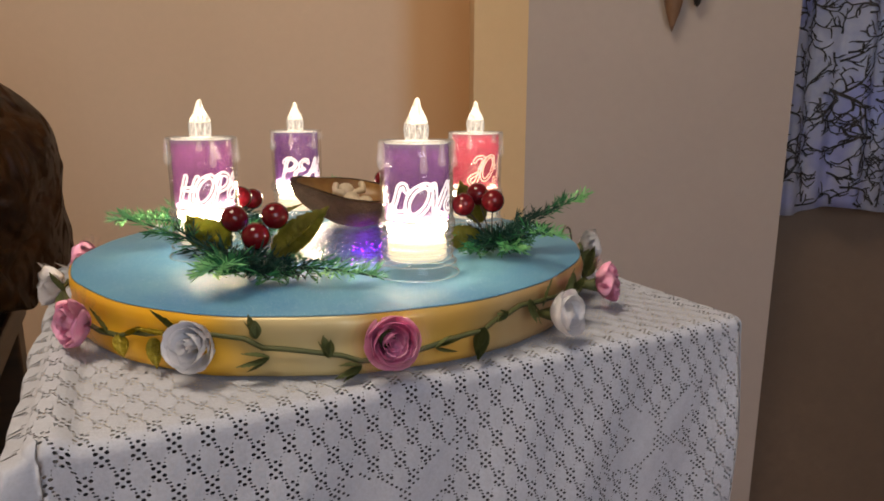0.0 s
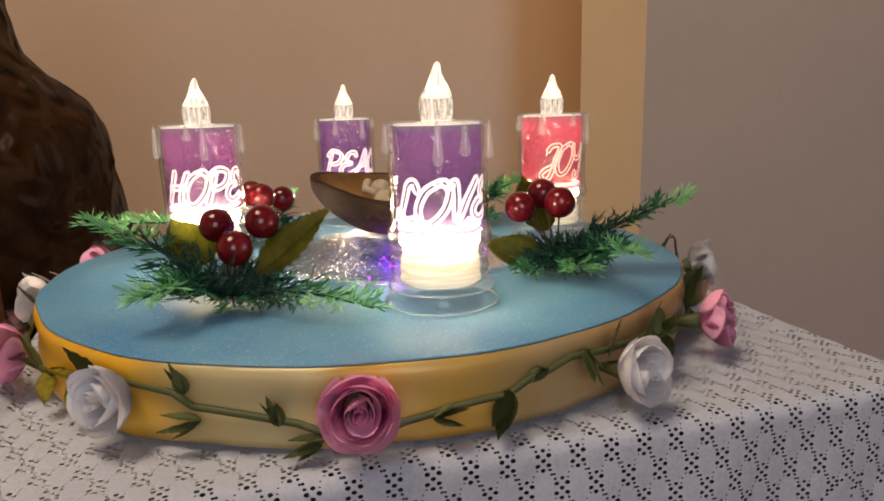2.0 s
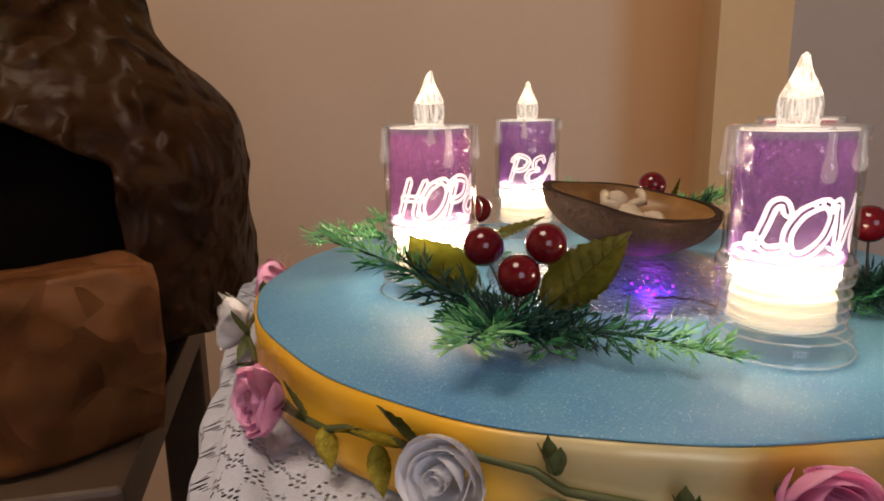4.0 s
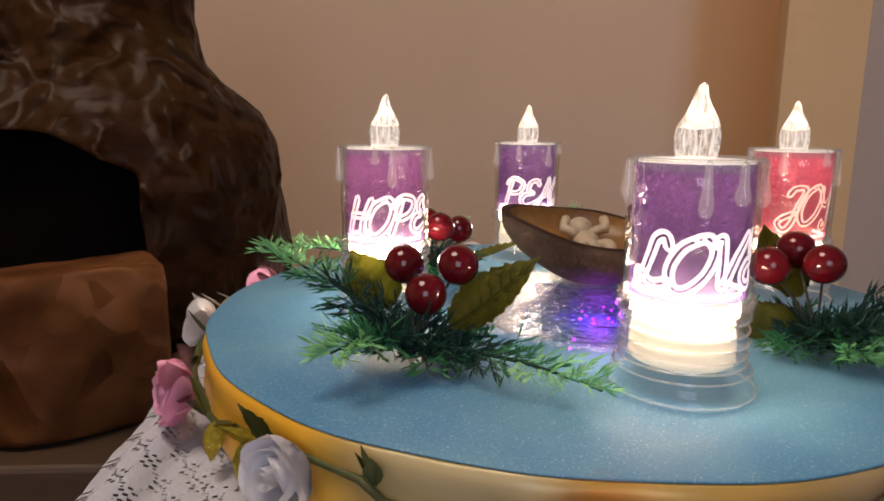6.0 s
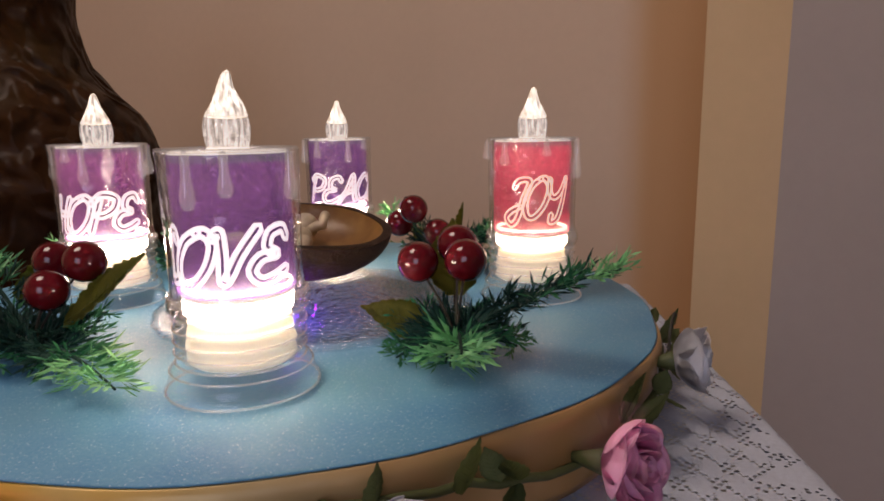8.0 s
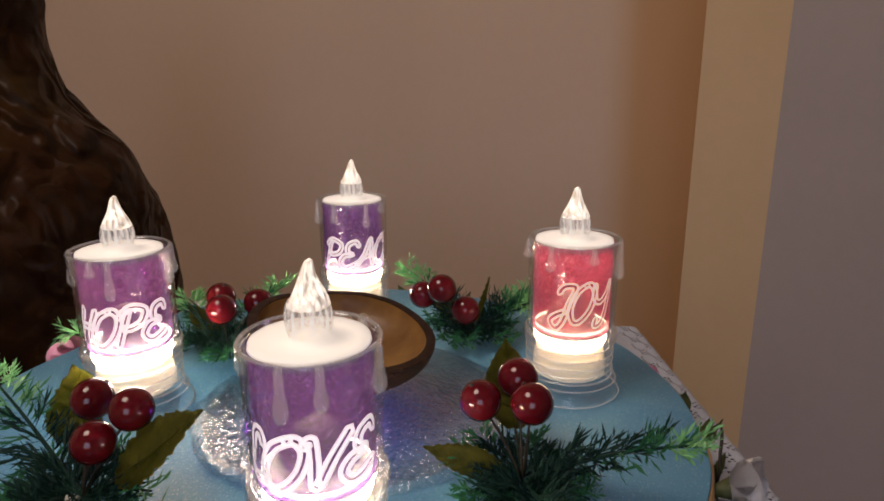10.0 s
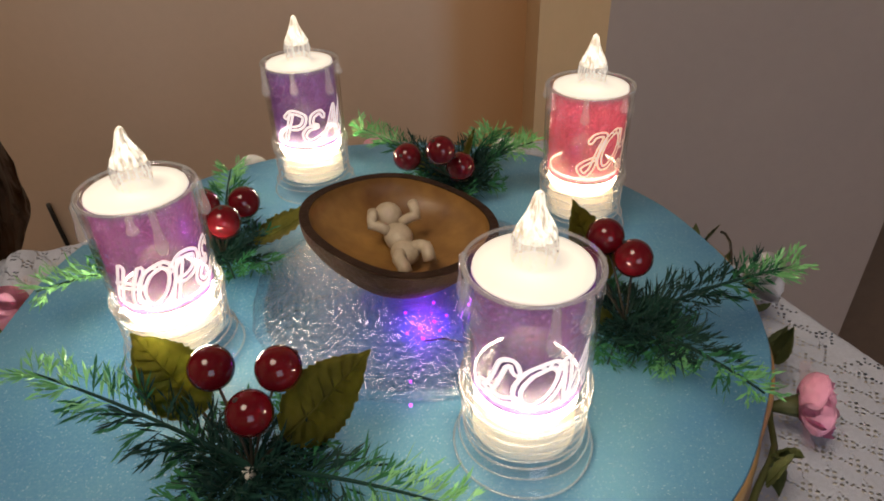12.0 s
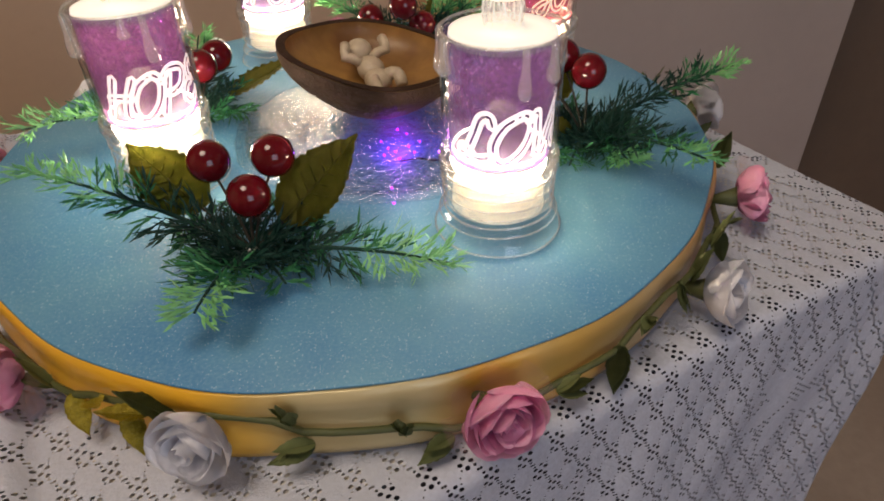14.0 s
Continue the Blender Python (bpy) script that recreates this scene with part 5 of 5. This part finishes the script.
# buds of two or three small leaves that the vine carries along the front
for deg, z, along_by, up, size in ((-94, 0.024, -0.15, 1.0, 0.75), (-92, 0.014, -1.0, -0.15, 0.85), (-83, 0.013, -0.2, 1.0, 0.72), (-78, 0.008, -0.9, -0.20, 0.80),
                                   (-66, 0.013, 1.0, 0.25, 0.70), (-57, 0.020, -0.45, -0.8, 0.95), (-52, 0.025, -0.9, 0.1, 0.60), (-46, 0.030, 0.35, -0.9, 0.85)):
    for lean, by, s in ((0.0, 0.35, 1.0), (0.38, 0.5, 0.85), (-0.36, 0.25, 0.8)):
        garland_leaf(deg, z, along_by + lean * up, up - lean * along_by, by, size * s)
for deg, z, along_by, up in ((-120, 0.018, 0.8, -0.5), (-117, 0.019, 1.0, 0.5), (-112, 0.020, 0.5, -0.9), (-109, 0.022, -0.8, 0.2)):
    garland_leaf(deg, z, along_by, up, 0.4, 0.85, True)
rng = seeded(77)
for d in [x for x in np.arange(-180, 180, 9.5) if not -123 < x < -44]:
    if min(abs((d - r[0] + 180) % 360 - 180) for r in ROSES) < 4.2:
        continue
    for up in rng.sample((0.9, -0.6, 0.25), 2):
        garland_leaf(d, vine_z(d), rng.choice((0.75, 0.75, -0.7)), up + rng.uniform(-0.15, 0.15), rng.uniform(0.25, 0.6), rng.uniform(0.7, 1.0), False, rng.uniform(-30, 30))

# sheer glittered leaves behind the far white rose
for deg, lean, size in ((-163, 0.5, 0.8), (-158, -0.3, 0.9), (-168, 1.1, 0.7)):
    out, along = round_rim(deg, 1, 0), round_rim(deg + 90, 1, 0)
    way = along * lean + Vector((0, 0, 0.7)) + out * 0.8
    sheer = GARLAND_LEAF.copy()
    sheer.materials.clear()
    sheer.materials.append(LEAF_CLEAR)
    part("leaf", sheer, LEAF_CLEAR, garland, "sheer glittered leaf", at=Matrix.Translation(round_rim(deg, RAD + 0.006, 0.024)) @ way.to_track_quat("Z", "Y").to_matrix().to_4x4() @ Matrix.Scale(size, 4))
# larger leaves that stand over the rim, and the loose end of the vine
for deg, lean, turn_by, size in ((-42, 0.1, 20, 0.95), (-34, 0.2, -15, 1.0), (-30, -0.6, 40, 0.9), (-106, -1.2, 10, 1.1), (-12, 0.4, 0, 1.0), (18, -0.4, 0, 1.0)):
    garland_leaf(deg, 0.022, lean, 1.0, 0.35, size, False, turn_by)
part("vine_end", tube(bmesh.new(), [round_rim(8, RAD + 0.002, 0.016), round_rim(9, RAD + 0.004, 0.027), round_rim(10, RAD + 0.004, 0.035), round_rim(11.5, RAD + 0.005, 0.040), round_rim(13.5, RAD + 0.006, 0.041), round_rim(15, RAD + 0.007, 0.039)], 0.0008, 6), STEM, garland, "dark curled wire end")

# ---- paper grotto on its bench ----
GX, GY, GZ = -0.55, 0.62, 0.690
grotto = thing("paper_grotto", (GX, GY, GZ), "crumpled brown-sprayed paper grotto with a dark cave", "grotto")


FOLDS = []
rng = seeded(5)
for wave, rise in ((0.21, 0.013), (0.15, 0.010), (0.115, 0.008), (0.085, 0.0055), (0.062, 0.0038), (0.046, 0.0026), (0.034, 0.0017)):
    FOLDS.append((Vector((rng.uniform(-1, 1), rng.uniform(-1, 1), rng.uniform(-1, 1))).normalized(), wave, rise, rng.random()))


def crumple(p, amount):
    """Folded paper: straight sharp creases in many directions over rolling lumps."""
    v = Vector(p)
    w = v + Vector((noise.noise(v * 9.0), noise.noise(v * 9.0 + Vector((4, 4, 4))), noise.noise(v * 9.0 + Vector((8, 1, 2))))) * 0.022
    fold = sum(rise * (abs((w.dot(way) / wave + start) % 1.0 * 2 - 1) - 0.5) for way, wave, rise, start in FOLDS)
    return amount * (0.6 * noise.noise(v * 6.0) + 30.0 * fold * (0.6 + 0.8 * abs(noise.noise(v * 5.0 + Vector((2, 7, 1))))))


def grotto_radius(z):
    stops = [(0.0, 0.170), (0.10, 0.175), (0.17, 0.170), (0.21, 0.156), (0.24, 0.134), (0.28, 0.105), (0.32, 0.100), (0.36, 0.101), (0.46, 0.085), (0.52, 0.050), (0.55, 0.0)]
    for (z0, r0), (z1, r1) in zip(stops, stops[1:]):
        if z <= z1:
            return r0 + (r1 - r0) * (z - z0) / (z1 - z0)
    return 0.0


bm = bmesh.new()
cols, rows = 400, 200
net = []
for i in range(cols):
    a = 2 * math.pi * i / cols
    line = []
    for j in range(rows + 1):
        z = 0.55 * j / rows
        r = grotto_radius(z)
        p = (r * math.cos(a), r * math.sin(a), z)
        w = 0.0 if j in (0, rows) else 1.0
        r = max(0.0, r + w * crumple(p, 0.030)) if r else 0.0
        line.append(bm.verts.new((r * math.cos(a), r * math.sin(a), z + w * 0.012 * noise.noise(Vector(p) * 16))))
    net.append(line)
for i in range(cols):
    deg = 360 * (i + 0.5) / cols - 360
    for j in range(rows):
        z = 0.55 * (j + 0.5) / rows
        edge = 0.016 * noise.noise(Vector((deg * 0.03, z * 9, 2.0)))
        edge *= 0.5
        inside = z < 0.050 + edge and (deg > -29 or deg < -290)
        inside = inside or -150 < deg + edge * 300 < -30 and 0.03 < z < 0.228 + edge - 0.00001 * (deg + 95) ** 2
        if not inside:
            bm.faces.new((net[i][j], net[(i + 1) % cols][j], net[(i + 1) % cols][j + 1], net[i][j + 1]))
bmesh.ops.delete(bm, geom=[v for v in bm.verts if not v.link_faces], context="VERTS")
bmesh.ops.remove_doubles(bm, verts=bm.verts, dist=1e-5)
# even out the mouth of the cave
mouth = [(v, [e.other_vert(v) for e in v.link_edges if e.is_boundary]) for v in bm.verts if 0.02 < v.co.z < 0.5 and v.is_boundary]
for k in range(14):
    for v, place in [(v, sum((w.co for w in near), Vector()) / len(near)) for v, near in mouth if near]:
        v.co = v.co.lerp(place, 0.6)
bmesh.ops.solidify(bm, geom=bm.faces[:], thickness=0.002)
part("paper_hill", bm, PAPER, grotto, "crumpled brown paper")
# near-black dome behind the mouth stands in for the cave's deep shade
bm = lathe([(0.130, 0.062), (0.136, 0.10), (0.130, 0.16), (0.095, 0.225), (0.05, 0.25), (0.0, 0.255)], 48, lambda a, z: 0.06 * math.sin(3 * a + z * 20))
part("cave_shade_dome", bm, CAVE_SHADE, grotto, "black dome in place of the shade inside the cave")

bm = bmesh.new()
cols, rows = 120, 44
net = []
for i in range(cols + 1):
    a = radians(-148 + 118 * i / cols)
    line = []
    for j in range(rows + 1):
        f = j / rows
        if f < 0.66:
            z, r = 0.110 * f / 0.66, 0.208 - 0.012 * f - 0.018 * (i / cols) ** 3
        else:
            g = (f - 0.66) / 0.34
            z, r = 0.110 - 0.004 * g, 0.200 - 0.018 * (i / cols) ** 3 - 0.07 * g
        p = Vector((r * math.cos(a), r * math.sin(a), z))
        c = crumple(p * 0.8 + Vector((1, 1, 1)), 0.046) * (1 if j else 0.3)
        line.append(bm.verts.new(((r + c) * math.cos(a), (r + c) * math.sin(a), max(0.0, z + 0.6 * c * (1 if f > 0.5 else 0)))))
    net.append(line)
for i in range(cols):
    for j in range(rows):
        bm.faces.new((net[i][j], net[i + 1][j], net[i + 1][j + 1], net[i][j + 1]))
for line in (net[0], net[-1]):
    foot = bm.verts.new((line[-1].co.x, line[-1].co.y, 0))
    bm.faces.new(line + [foot])
bmesh.ops.solidify(bm, geom=bm.faces[:], thickness=0.002)
part("paper_ledge", bm, PAPER_RED, grotto, "rust-brown paper ledge before the cave")

bench = thing("bench", (GX, GY, 0), "low dark wooden bench that carries the grotto", "bench", turn=YAW)
part("seat", box(bmesh.new(), (-0.52, -0.235, GZ - 0.036), (0.095, 0.20, GZ - 0.0005), 0.004), DARK_WOOD, bench, smooth=False)
for x in (-0.48, 0.065):
    for y in (-0.20, 0.165):
        part("leg", box(bmesh.new(), (x - 0.025, y - 0.025, 0), (x + 0.025, y + 0.025, GZ - 0.0362), 0.004), DARK_WOOD, bench, smooth=False)
part("apron", box(bmesh.new(), (-0.455, -0.21, GZ - 0.10), (0.0399, -0.19, GZ - 0.0363), 0.002), DARK_WOOD, bench, smooth=False)

# grey cloth hanging from the bench's front
bm = bmesh.new()
net = []
for i in range(91):
    x = -0.50 + 0.53 * i / 90
    line = []
    for j in range(25):
        z = GZ - 0.045 - 0.50 * j / 24
        y = -0.250 - 0.012 - 0.016 * math.sin(x * 45 + 0.8 * math.sin(x * 13)) * min(1, j / 8) - 0.004 * math.sin(x * 110)
        line.append(bm.verts.new((x, y, z)))
    net.append(line)
for i in range(90):
    for j in range(24):
        bm.faces.new((net[i][j], net[i + 1][j], net[i + 1][j + 1], net[i][j + 1]))
bmesh.ops.solidify(bm, geom=bm.faces[:], thickness=0.0015)
tagged(part("hanging_cloth", bm, GREY_CLOTH, at=pose(GX, GY, 0, 0, 0, YAW)), "grey cloth hanging in folds before the bench", "cloth")

# cable running down the wall
cable = [(-0.77, 1.242, 0.47 - 0.0235 * k) for k in range(21)]
tagged(part("cable", tube(bmesh.new(), [(x + 0.01 * math.sin(z * 9), y, z) for x, y, z in cable], 0.004, 8), BLACK_PLASTIC), "thin black cable running down the wall", "cable")
